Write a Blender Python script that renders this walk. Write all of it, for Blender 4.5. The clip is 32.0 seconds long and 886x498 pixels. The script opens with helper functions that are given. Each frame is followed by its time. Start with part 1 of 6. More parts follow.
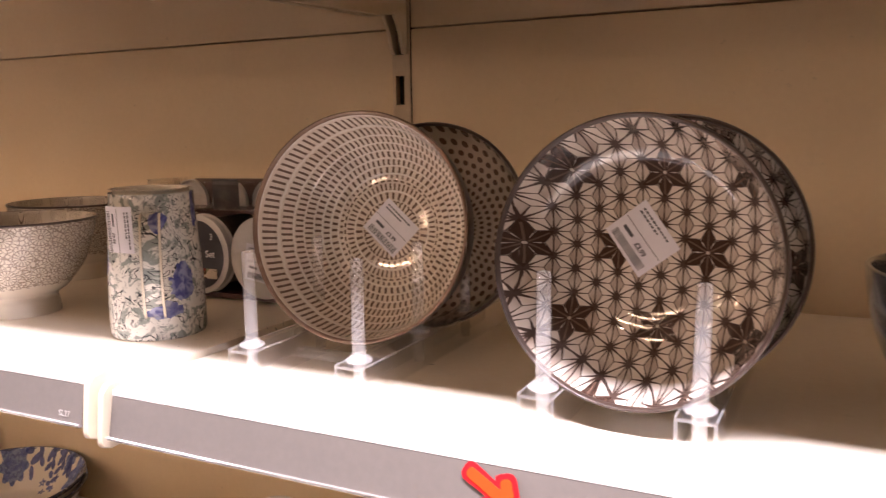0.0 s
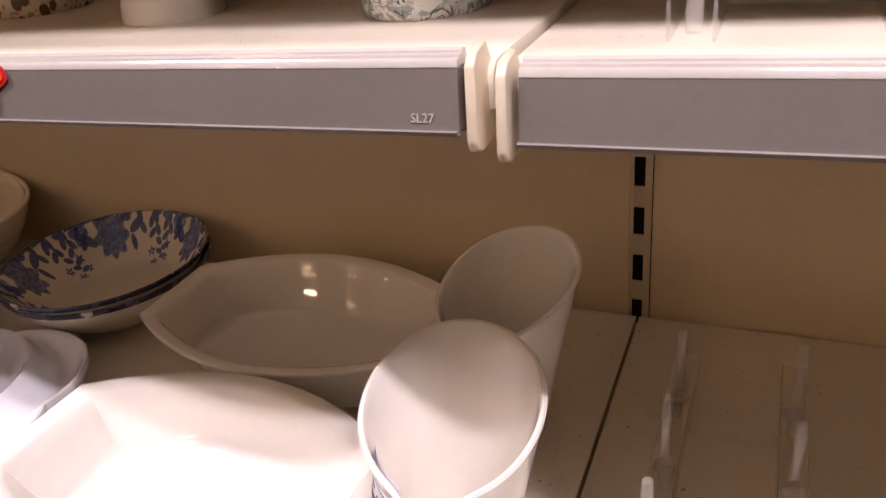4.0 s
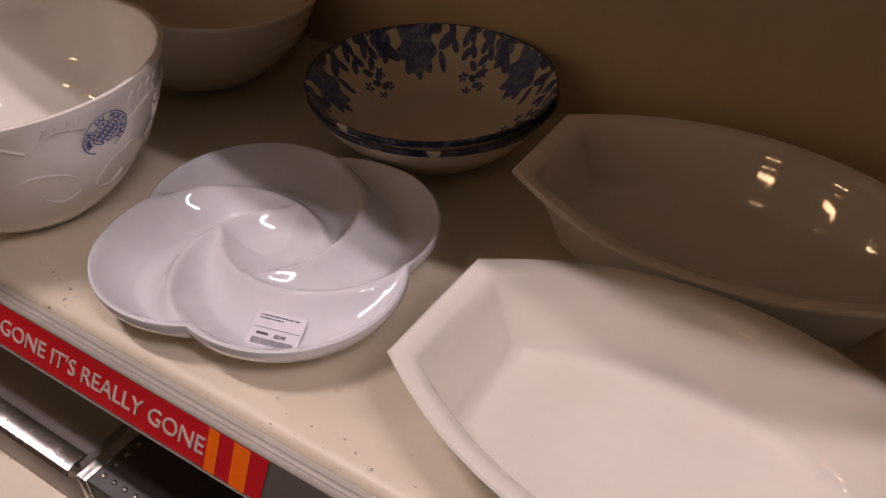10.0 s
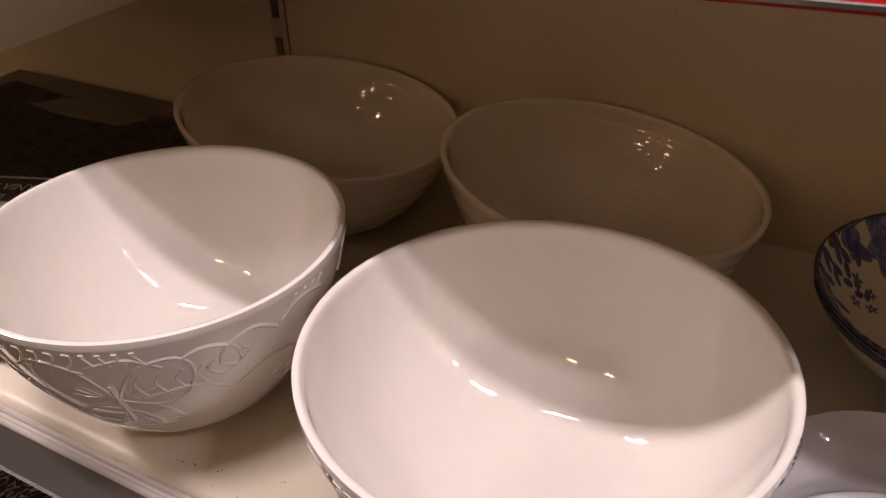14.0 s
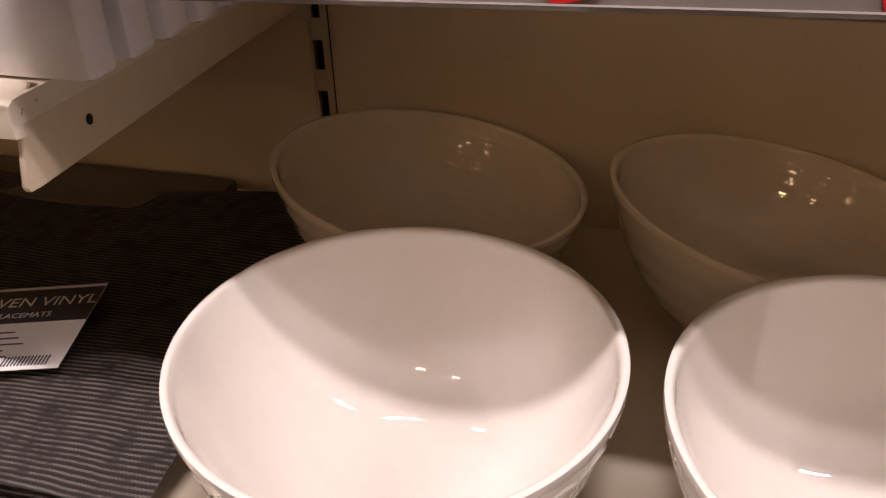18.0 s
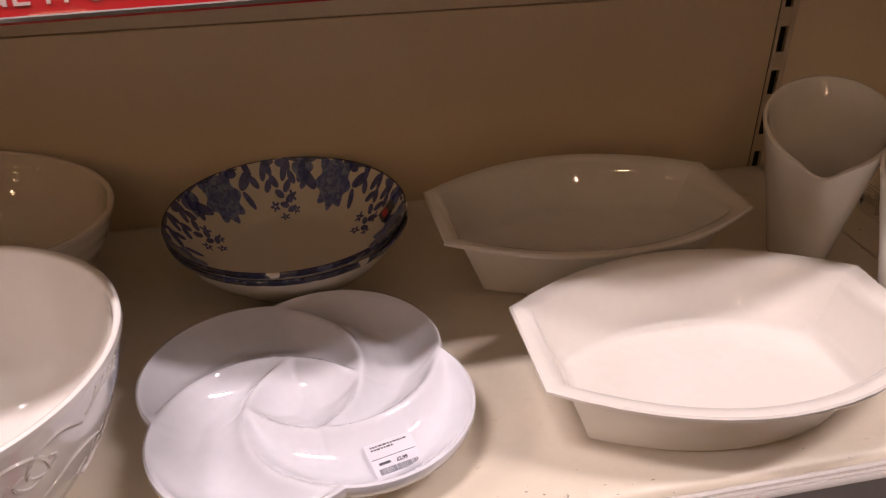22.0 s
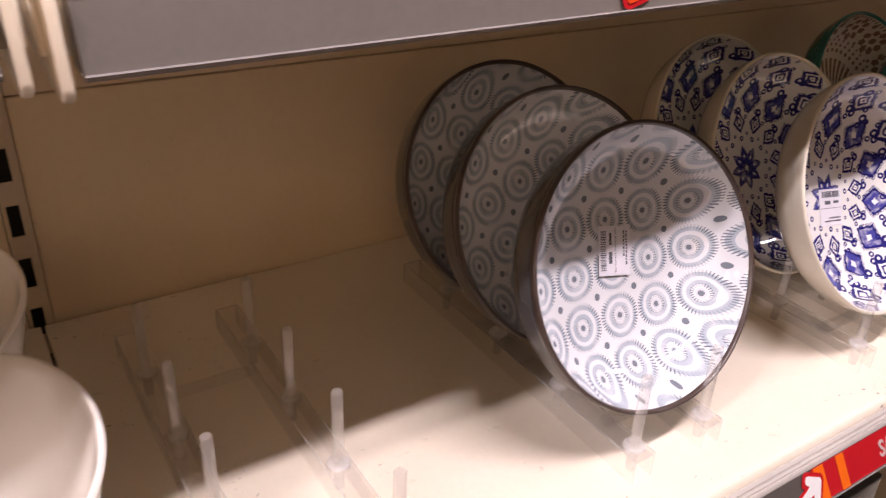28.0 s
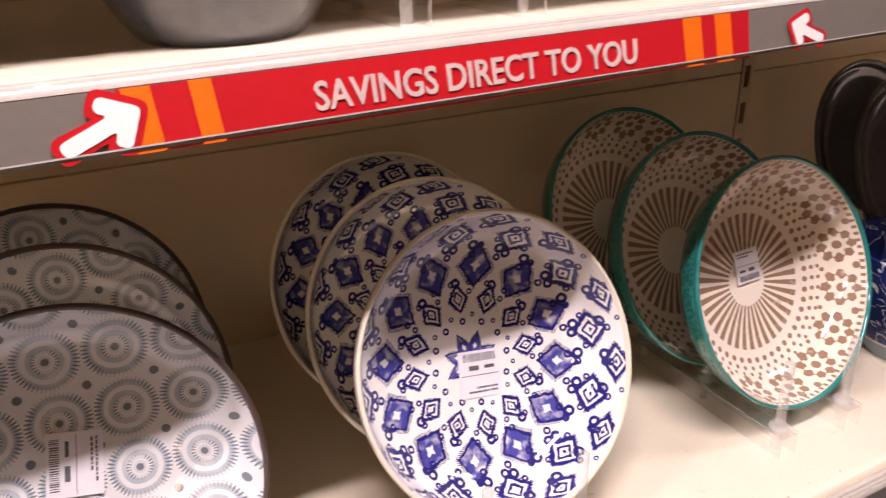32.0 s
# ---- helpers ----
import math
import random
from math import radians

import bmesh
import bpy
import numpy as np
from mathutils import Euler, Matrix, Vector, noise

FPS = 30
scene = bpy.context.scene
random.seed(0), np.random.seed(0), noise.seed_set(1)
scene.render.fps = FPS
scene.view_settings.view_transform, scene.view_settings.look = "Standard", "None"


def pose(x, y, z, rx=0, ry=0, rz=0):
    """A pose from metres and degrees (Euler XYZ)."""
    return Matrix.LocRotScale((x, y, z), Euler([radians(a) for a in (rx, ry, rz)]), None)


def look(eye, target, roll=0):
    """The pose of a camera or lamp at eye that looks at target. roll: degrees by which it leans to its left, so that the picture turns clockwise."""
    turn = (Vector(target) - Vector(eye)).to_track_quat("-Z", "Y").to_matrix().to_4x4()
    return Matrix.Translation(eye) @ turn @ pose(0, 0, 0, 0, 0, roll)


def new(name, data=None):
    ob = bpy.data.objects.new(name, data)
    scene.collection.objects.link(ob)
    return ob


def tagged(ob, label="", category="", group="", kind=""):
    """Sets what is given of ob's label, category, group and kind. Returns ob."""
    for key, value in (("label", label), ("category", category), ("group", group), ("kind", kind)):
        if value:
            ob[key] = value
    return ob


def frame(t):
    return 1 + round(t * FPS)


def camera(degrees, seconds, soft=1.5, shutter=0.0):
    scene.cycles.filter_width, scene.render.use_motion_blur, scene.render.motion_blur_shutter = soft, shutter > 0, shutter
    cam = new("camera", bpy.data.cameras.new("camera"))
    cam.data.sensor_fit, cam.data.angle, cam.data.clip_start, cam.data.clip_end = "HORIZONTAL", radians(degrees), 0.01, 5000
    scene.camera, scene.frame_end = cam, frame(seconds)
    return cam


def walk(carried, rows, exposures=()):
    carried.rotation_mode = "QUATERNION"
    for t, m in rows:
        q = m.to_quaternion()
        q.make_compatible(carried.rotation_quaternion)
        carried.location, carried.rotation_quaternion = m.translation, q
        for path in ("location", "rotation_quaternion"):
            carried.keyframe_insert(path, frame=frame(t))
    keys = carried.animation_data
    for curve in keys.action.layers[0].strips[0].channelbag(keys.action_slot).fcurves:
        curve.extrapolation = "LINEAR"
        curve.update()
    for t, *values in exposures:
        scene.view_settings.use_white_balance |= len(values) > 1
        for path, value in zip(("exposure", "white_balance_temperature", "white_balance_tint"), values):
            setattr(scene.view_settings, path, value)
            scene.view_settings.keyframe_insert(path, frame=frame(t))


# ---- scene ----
cam = camera(58.4, 32.0, 1.25, 0.4)
SHELF = 0.95  # height of the lower shelf's deck above the floor; the path is given from that deck
PATH = [
    (0, (0.412, -0.719, 0.516), (-0.488, 1.041, 0.213), -0.7),
    (0.5, (0.378, -0.7, 0.514), (-0.589, 1.026, 0.222), -0.5),
    (1, (0.288, -0.676, 0.522), (-0.594, 1.1, 0.257), -2.5),
    (1.5, (0.198, -0.661, 0.53), (-0.51, 1.195, 0.293), -2.6),
    (2, (0.161, -0.655, 0.52), (-0.563, 1.196, 0.299), -3.4),
    (2.5, (0.093, -0.659, 0.52), (-0.496, 1.167, -0.044), -4.7),
    (3, (0.087, -0.66, 0.455), (-0.579, 1.087, -0.257), -4.2),
    (3.5, (0.116, -0.678, 0.441), (-0.639, 0.985, -0.376), -5.0),
    (5.5, (-0.032, -0.685, 0.41), (-0.677, 0.833, -0.722), -7.6),
    (6, (-0.104, -0.673, 0.394), (-0.725, 0.81, -0.796), -7.9),
    (6.5, (-0.158, -0.668, 0.392), (-0.74, 0.795, -0.841), -7.5),
    (7, (-0.174, -0.675, 0.392), (-0.731, 0.782, -0.86), -6.6),
    (7.5, (-0.192, -0.669, 0.376), (-0.61, 0.786, -0.931), -3.0),
    (8, (-0.206, -0.676, 0.371), (-0.557, 0.787, -0.946), -2.3),
    (8.5, (-0.208, -0.673, 0.367), (-0.561, 0.787, -0.953), -0.5),
    (9, (-0.206, -0.656, 0.379), (-0.721, 0.753, -0.943), -0.7),
    (9.5, (-0.206, -0.664, 0.39), (-0.909, 0.693, -0.899), 0.4),
    (10, (-0.22, -0.662, 0.389), (-1.02, 0.671, -0.869), 1.1),
    (10.5, (-0.278, -0.677, 0.39), (-1.047, 0.698, -0.843), 0.3),
    (11, (-0.38, -0.695, 0.394), (-1.101, 0.716, -0.827), -2.6),
    (11.5, (-0.466, -0.72, 0.395), (-1.123, 0.731, -0.814), -3.1),
    (12, (-0.528, -0.743, 0.4), (-1.124, 0.76, -0.778), -4.1),
    (12.5, (-0.554, -0.759, 0.401), (-1.138, 0.77, -0.748), -3.3),
    (13, (-0.596, -0.745, 0.404), (-1.288, 0.749, -0.731), -3.9),
    (13.5, (-0.652, -0.693, 0.397), (-1.438, 0.787, -0.695), -3.1),
    (14, (-0.68, -0.671, 0.392), (-1.497, 0.796, -0.693), -1.7),
    (14.5, (-0.716, -0.655, 0.385), (-1.481, 0.831, -0.714), 0.0),
    (15, (-0.778, -0.647, 0.392), (-1.429, 0.88, -0.723), -0.8),
    (15.5, (-0.855, -0.649, 0.39), (-1.378, 0.932, -0.717), -2.4),
    (17.5, (-0.933, -0.671, 0.39), (-1.386, 0.954, -0.684), -1.6),
    (18, (-0.937, -0.685, 0.391), (-1.409, 0.951, -0.659), -1.7),
    (18.5, (-0.952, -0.698, 0.386), (-1.28, 0.972, -0.664), -1.0),
    (19, (-0.901, -0.715, 0.393), (-1.101, 0.975, -0.658), -1.5),
    (19.5, (-0.817, -0.73, 0.404), (-0.916, 0.983, -0.623), -1.5),
    (20, (-0.733, -0.755, 0.417), (-0.621, 0.941, -0.637), 0.5),
    (20.5, (-0.655, -0.773, 0.402), (-0.44, 0.927, -0.629), 0.5),
    (21, (-0.597, -0.79, 0.412), (-0.328, 0.893, -0.635), -0.1),
    (21.5, (-0.557, -0.793, 0.412), (-0.253, 0.891, -0.624), -0.5),
    (22, (-0.546, -0.79, 0.414), (-0.215, 0.892, -0.617), -0.7),
    (22.5, (-0.524, -0.779, 0.411), (-0.162, 0.891, -0.628), -0.5),
    (23, (-0.506, -0.761, 0.412), (-0.053, 0.872, -0.65), -0.9),
    (23.5, (-0.5, -0.73, 0.416), (0.136, 0.849, -0.633), -0.9),
    (24, (-0.513, -0.71, 0.416), (0.306, 0.817, -0.583), -0.9),
    (24.5, (-0.51, -0.695, 0.416), (0.374, 0.799, -0.577), -1.1),
    (25, (-0.469, -0.685, 0.42), (0.362, 0.833, -0.583), -1.4),
    (25.5, (-0.354, -0.697, 0.426), (0.359, 0.895, -0.552), -1.3),
    (26, (-0.248, -0.71, 0.421), (0.473, 0.897, -0.526), 0.1),
    (26.5, (-0.175, -0.736, 0.421), (0.566, 0.871, -0.511), 1.2),
    (28.5, (0.017, -0.666, 0.409), (1.04, 0.773, -0.53), 2.5),
    (29, (0.067, -0.645, 0.411), (1.096, 0.808, -0.501), 2.1),
    (29.5, (0.111, -0.633, 0.419), (1.045, 0.859, -0.531), 1.1),
    (30, (0.199, -0.651, 0.424), (0.944, 0.943, -0.527), 1.7),
    (30.5, (0.281, -0.677, 0.426), (0.901, 0.973, -0.52), 1.6),
    (31, (0.335, -0.7, 0.425), (0.976, 0.954, -0.499), 0.9),
    (31.5, (0.373, -0.726, 0.429), (1.12, 0.919, -0.428), -0.2),
    (32, (0.396, -0.749, 0.432), (1.242, 0.869, -0.386), -0.9),
]


def raised(p):
    return (p[0], p[1], p[2] + SHELF)


EXPOSURES = (
    (0.0, 1.16, 6250, 10), (0.6, 1.03, 6280, 10), (1.0, 1.24, 6210, 10), (1.6, 1.61, 5740, 10), (2.1, 1.59, 5580, 10), (2.6, 0.48, 6550, 10),
    (3.0, -0.56, 7060, 10), (3.5, -0.03, 6700, 10), (5.5, -0.83, 6420, 10), (6.2, -1.14, 6400, 10), (7.0, -1.24, 6720, 10), (8.0, -1.63, 7280, 10),
    (9.0, -1.51, 7180, 10), (12.0, -1.14, 7320, 10), (13.0, -1.16, 7500, 10), (14.0, -0.88, 7130, 10), (15.0, -0.83, 7230, 10), (18.0, -0.65, 7220, 10),
    (19.0, -0.86, 7060, 10), (20.0, -0.83, 6980, 10), (21.5, -0.62, 6940, 10), (23.0, -0.73, 6970, 10), (24.0, -0.68, 6910, 10), (25.0, -0.62, 6910, 10),
    (26.0, -0.23, 6810, 10), (26.5, -0.09, 6710, 10), (28.5, -0.13, 6620, 10), (29.5, 0.0, 6970, 10), (31.0, 0.12, 7120, 10), (32.0, 0.02, 7020, 10),
)
walk(cam, [(t, look(raised(eye), raised(target), roll)) for t, eye, target, roll in PATH], EXPOSURES)

# ---- world, lamps, exposure ----
world = bpy.data.worlds.new("shop_world")
scene.world = world
world.use_nodes = True
world.node_tree.nodes["Background"].inputs["Color"].default_value = (1.0, 0.86, 0.72, 1)
world.node_tree.nodes["Background"].inputs["Strength"].default_value = 0.02


def tube_lamp(x, y, power, length, width, tint):
    """A fluorescent tube along x that shines down."""
    data = bpy.data.lights.new("tube_lamp", "AREA")
    data.shape, data.size, data.size_y = "RECTANGLE", length, width
    data.energy, data.color = power, tint
    lamp = new("tube_lamp", data)
    lamp.location = (x, y, 2.25)
    return lamp


NEAR_WHITE = (1.0, 0.880, 0.975)
# The x = -0.95 tube is added to even out light between its neighbours.
for x, y, power, length in ((-2.45, -0.702, 42.0, 0.75), (-0.95, -0.695, 21.0, 0.4), (0.45, -0.785, 25.5, 0.7), (2.20, -0.850, 17.0, 0.75)):
    tube_lamp(x, y, power, length, 0.04, NEAR_WHITE)

# ---- mesh helpers ----


def place(x, y, z, rx=0, ry=0, rz=0):
    """A pose given from the lower shelf's deck."""
    return pose(x, y, z + SHELF, rx, ry, rz)


def link(name, bm, mats, parent=None, m=None, smooth=True, label=""):
    mesh = bpy.data.meshes.new(name)
    bm.to_mesh(mesh)
    bm.free()
    for mt in (mats if isinstance(mats, (list, tuple)) else (mats,)):
        mesh.materials.append(mt)
    if smooth:
        mesh.shade_smooth()
        try:
            mesh.set_sharp_from_angle(angle=radians(40))
        except AttributeError:
            pass
    ob = new(name, mesh)
    if parent is not None:
        ob.parent = parent
    if m is not None:
        ob.matrix_basis = m
    if label:
        ob["label"] = label
    return ob


def part(name, bm, material, parent, label="", m=None, smooth=True):
    return link(name, bm, material, parent, m, smooth, label)


def thing(name, label, category, m, group="", kind=""):
    ob = new(name)
    ob.matrix_basis = m
    ob.empty_display_size = 0.02
    return tagged(ob, label, category, group, kind)


def box(bm, x0, x1, y0, y1, z0, z1, bevel=0.0, mat=0):
    vs = [bm.verts.new(p) for p in ((x0, y0, z0), (x1, y0, z0), (x1, y1, z0), (x0, y1, z0), (x0, y0, z1), (x1, y0, z1), (x1, y1, z1), (x0, y1, z1))]
    fs = [bm.faces.new([vs[i] for i in q]) for q in ((3, 2, 1, 0), (4, 5, 6, 7), (0, 1, 5, 4), (1, 2, 6, 5), (2, 3, 7, 6), (3, 0, 4, 7))]
    for f in fs:
        f.material_index = mat
    if bevel:
        es = list({e for f in fs for e in f.edges})
        bmesh.ops.bevel(bm, geom=es, offset=bevel, segments=2, affect="EDGES", profile=0.5)
    return bm


def boxed(x0, x1, y0, y1, z0, z1, bevel=0.0):
    return box(bmesh.new(), x0, x1, y0, y1, z0, z1, bevel)


def lathe(profile, n=96, mat_of=None, warp=None):
    """A body of revolution about z. profile: (radius, height) from the foot's middle outward, over the rim and back in."""
    bm = bmesh.new()
    rings = []
    for i, (r, z) in enumerate(profile):
        if r < 1e-6:
            p = Vector((0, 0, z))
            rings.append([bm.verts.new(warp(p, i) if warp else p)])
            continue
        ring = []
        for k in range(n):
            a = 2 * math.pi * k / n
            p = Vector((r * math.cos(a), r * math.sin(a), z))
            ring.append(bm.verts.new(warp(p, i) if warp else p))
        rings.append(ring)
    for i in range(len(rings) - 1):
        a, b = rings[i], rings[i + 1]
        for k in range(n):
            k2 = (k + 1) % n
            if len(a) == 1 and len(b) == 1:
                continue
            if len(a) == 1:
                f = bm.faces.new((a[0], b[k2], b[k]))
            elif len(b) == 1:
                f = bm.faces.new((a[k], a[k2], b[0]))
            else:
                f = bm.faces.new((a[k], a[k2], b[k2], b[k]))
            f.material_index = mat_of(i) if mat_of else 0
    bmesh.ops.recalc_face_normals(bm, faces=bm.faces)
    return bm


def round_path(points, steps=6):
    """A smooth run of (r, z) through the points (Catmull-Rom)."""
    out = []
    for i in range(len(points) - 1):
        p0, p1, p2, p3 = points[max(i - 1, 0)], points[i], points[i + 1], points[min(i + 2, len(points) - 1)]
        for s in range(steps):
            t = s / steps
            out.append(tuple(0.5 * (2 * b + (c - a) * t + (2 * a - 5 * b + 4 * c - d) * t * t + (3 * b - a - 3 * c + d) * t ** 3) for a, b, c, d in zip(p0, p1, p2, p3)))
    out.append(points[-1])
    return [(max(r, 0.0), z) for r, z in out]


def tube(bm, points, radius, sides=8, closed=False):
    """A round bar along the points."""
    pts = [Vector(p) for p in points]
    rings = []
    up = Vector((0.13, 0.27, 0.95)).normalized()
    for i, p in enumerate(pts):
        a = pts[i - 1] if i or closed else p
        b = pts[(i + 1) % len(pts)] if i < len(pts) - 1 or closed else p
        d = (b - a).normalized()
        s = d.cross(up)
        if s.length < 1e-3:
            s = d.cross(Vector((1, 0, 0)))
        s.normalize()
        u = s.cross(d)
        rr = radius[i] if isinstance(radius, (list, tuple)) else radius
        rings.append([bm.verts.new(p + rr * (math.cos(2 * math.pi * k / sides) * s + math.sin(2 * math.pi * k / sides) * u)) for k in range(sides)])
    count = len(rings) if closed else len(rings) - 1
    for i in range(count):
        a, b = rings[i], rings[(i + 1) % len(rings)]
        for k in range(sides):
            bm.faces.new((a[k], a[(k + 1) % sides], b[(k + 1) % sides], b[k]))
    if not closed:
        bm.faces.new(rings[0])
        bm.faces.new(rings[-1][::-1])
    bmesh.ops.recalc_face_normals(bm, faces=bm.faces)
    return bm


def extrude_x(profile, x0, x1):
    """A bar along x with the closed (y, z) profile."""
    bm = bmesh.new()
    a = [bm.verts.new((x0, y, z)) for y, z in profile]
    b = [bm.verts.new((x1, y, z)) for y, z in profile]
    n = len(profile)
    for i in range(n):
        bm.faces.new((a[i], a[(i + 1) % n], b[(i + 1) % n], b[i]))
    bm.faces.new(a[::-1])
    bm.faces.new(b)
    bmesh.ops.recalc_face_normals(bm, faces=bm.faces)
    return bm


def prism(outline, depth, axis="z"):
    """A plate with the outline (u, v), from 0 to depth."""
    bm = bmesh.new()
    def at(u, v, d):
        return (u, v, d) if axis == "z" else ((u, -d, v) if axis == "y" else (d, u, v))
    a = [bm.verts.new(at(u, v, 0)) for u, v in outline]
    b = [bm.verts.new(at(u, v, depth)) for u, v in outline]
    n = len(outline)
    bm.faces.new(a[::-1])
    bm.faces.new(b)
    for i in range(n):
        bm.faces.new((a[i], a[(i + 1) % n], b[(i + 1) % n], b[i]))
    bmesh.ops.recalc_face_normals(bm, faces=bm.faces)
    return bm


def words(body, size, depth=0.0004, align="LEFT", bold=0.0):
    """Letters in the built-in font as a bmesh in the x-z plane, facing -y."""
    curve = bpy.data.curves.new("letters", "FONT")
    curve.body, curve.size, curve.extrude, curve.align_x = body, size, depth, align
    curve.offset = bold
    curve.resolution_u = 3
    ob = bpy.data.objects.new("letters", curve)
    scene.collection.objects.link(ob)
    mesh = bpy.data.meshes.new_from_object(ob.evaluated_get(bpy.context.evaluated_depsgraph_get()))
    bm = bmesh.new()
    bm.from_mesh(mesh)
    bpy.data.objects.remove(ob)
    bpy.data.curves.remove(curve)
    bpy.data.meshes.remove(mesh)
    bmesh.ops.rotate(bm, verts=bm.verts, cent=(0, 0, 0), matrix=Matrix.Rotation(radians(90), 3, "X"))
    return bm


def width_of(bm):
    xs = [v.co.x for v in bm.verts]
    return min(xs), max(xs)


# ---- shader helpers ----


class Ex:
    """A value in a node tree, on which sums can be written."""

    def __init__(self, tree, socket):
        self.tree, self.socket = tree, socket

    def op(self, kind, *others):
        n = self.tree.nodes.new("ShaderNodeMath")
        n.operation = kind
        for i, v in enumerate((self, *others)):
            if isinstance(v, Ex):
                self.tree.links.new(v.socket, n.inputs[i])
            else:
                n.inputs[i].default_value = v
        return Ex(self.tree, n.outputs[0])

    def __add__(self, o): return self.op("ADD", o)
    def __radd__(self, o): return self.op("ADD", o)
    def __sub__(self, o): return self.op("SUBTRACT", o)
    def __rsub__(self, o): return (self * -1.0) + o
    def __mul__(self, o): return self.op("MULTIPLY", o)
    def __rmul__(self, o): return self.op("MULTIPLY", o)
    def __truediv__(self, o): return self.op("DIVIDE", o)
    def lt(self, o): return self.op("LESS_THAN", o)
    def gt(self, o): return self.op("GREATER_THAN", o)
    def fract(self): return self.op("FRACT")
    def floor(self): return self.op("FLOOR")
    def abs(self): return self.op("ABSOLUTE")
    def sin(self): return self.op("SINE")
    def cos(self): return self.op("COSINE")
    def sqrt(self): return self.op("SQRT")
    def low(self, o): return self.op("MINIMUM", o)
    def high(self, o): return self.op("MAXIMUM", o)
    def angle(self, o): return self.op("ARCTAN2", o)

    def band(self, a, b):
        return self.gt(a) * self.lt(b)

    def soft(self, a, b):
        """0 below a, 1 above b."""
        n = self.tree.nodes.new("ShaderNodeMapRange")
        n.interpolation_type = "SMOOTHSTEP"
        self.tree.links.new(self.socket, n.inputs["Value"])
        n.inputs["From Min"].default_value, n.inputs["From Max"].default_value = a, b
        return Ex(self.tree, n.outputs[0])


class Mat:
    """A material under construction."""

    def __init__(self, name, rough=0.5, metal=0.0, coat=0.0, ior=1.5):
        self.m = bpy.data.materials.new(name)
        self.m.use_nodes = True
        self.t = self.m.node_tree
        self.p = self.t.nodes["Principled BSDF"]
        self.p.inputs["Roughness"].default_value = rough
        self.p.inputs["Metallic"].default_value = metal
        self.p.inputs["Coat Weight"].default_value = coat
        self.p.inputs["Coat Roughness"].default_value = 0.025
        self.p.inputs["IOR"].default_value = ior
        self.co = self.t.nodes.new("ShaderNodeTexCoord").outputs["Object"]

    def xyz(self):
        n = self.t.nodes.new("ShaderNodeSeparateXYZ")
        self.t.links.new(self.co, n.inputs[0])
        return tuple(Ex(self.t, n.outputs[i]) for i in range(3))

    def vector(self, x, y, z=0.0):
        n = self.t.nodes.new("ShaderNodeCombineXYZ")
        for i, v in enumerate((x, y, z)):
            if isinstance(v, Ex):
                self.t.links.new(v.socket, n.inputs[i])
            else:
                n.inputs[i].default_value = v
        return n.outputs[0]

    def noise(self, scale, detail=3.0, stretch=None, rough=0.55, distort=0.0, vec=None):
        n = self.t.nodes.new("ShaderNodeTexNoise")
        n.inputs["Scale"].default_value, n.inputs["Detail"].default_value, n.inputs["Roughness"].default_value, n.inputs["Distortion"].default_value = scale, detail, rough, distort
        src = vec or self.co
        if stretch:
            k = self.t.nodes.new("ShaderNodeMapping")
            k.inputs["Scale"].default_value = stretch
            self.t.links.new(src, k.inputs[0])
            src = k.outputs[0]
        self.t.links.new(src, n.inputs["Vector"])
        return Ex(self.t, n.outputs[0])

    def cells(self, scale, feature="F1", out="Distance", random=1.0, vec=None):
        n = self.t.nodes.new("ShaderNodeTexVoronoi")
        n.feature = feature
        n.inputs["Scale"].default_value, n.inputs["Randomness"].default_value = scale, random
        self.t.links.new(vec or self.co, n.inputs["Vector"])
        return Ex(self.t, n.outputs[out])

    def mix(self, fac, a, b):
        n = self.t.nodes.new("ShaderNodeMix")
        n.data_type = "RGBA"
        if isinstance(fac, Ex):
            self.t.links.new(fac.socket, n.inputs[0])
        else:
            n.inputs[0].default_value = fac
        for i, c in ((6, a), (7, b)):
            if isinstance(c, tuple):
                n.inputs[i].default_value = (*c, 1)
            else:
                self.t.links.new(c, n.inputs[i])
        return n.outputs[2]

    def color(self, c):
        if isinstance(c, tuple):
            self.p.inputs["Base Color"].default_value = (*c, 1)
        else:
            self.t.links.new(c, self.p.inputs["Base Color"])
        return self

    def rough(self, e):
        self.t.links.new(e.socket, self.p.inputs["Roughness"])
        return self

    def bump(self, e, strength=0.2, distance=0.001):
        n = self.t.nodes.new("ShaderNodeBump")
        n.inputs["Strength"].default_value, n.inputs["Distance"].default_value = strength, distance
        self.t.links.new(e.socket, n.inputs["Height"])
        self.t.links.new(n.outputs[0], self.p.inputs["Normal"])
        return self


def plain(name, a, b, rough=0.4, scale=18.0, metal=0.0, coat=0.0, bump=0.0, fine=220.0, spread=0.08):
    """A surface that varies between two tones, coarsely and finely."""
    k = Mat(name, rough, metal, coat)
    n = k.noise(scale, 4.0) * 0.7 + k.noise(fine, 2.0) * 0.3
    k.color(k.mix(n.soft(0.32, 0.68), a, b))
    k.rough(k.noise(scale * 2.1, 3.0).soft(0.2, 0.8) * spread + (rough - spread / 2))
    if bump:
        k.bump(k.noise(fine, 3.0), bump, 0.0006)
    return k.m


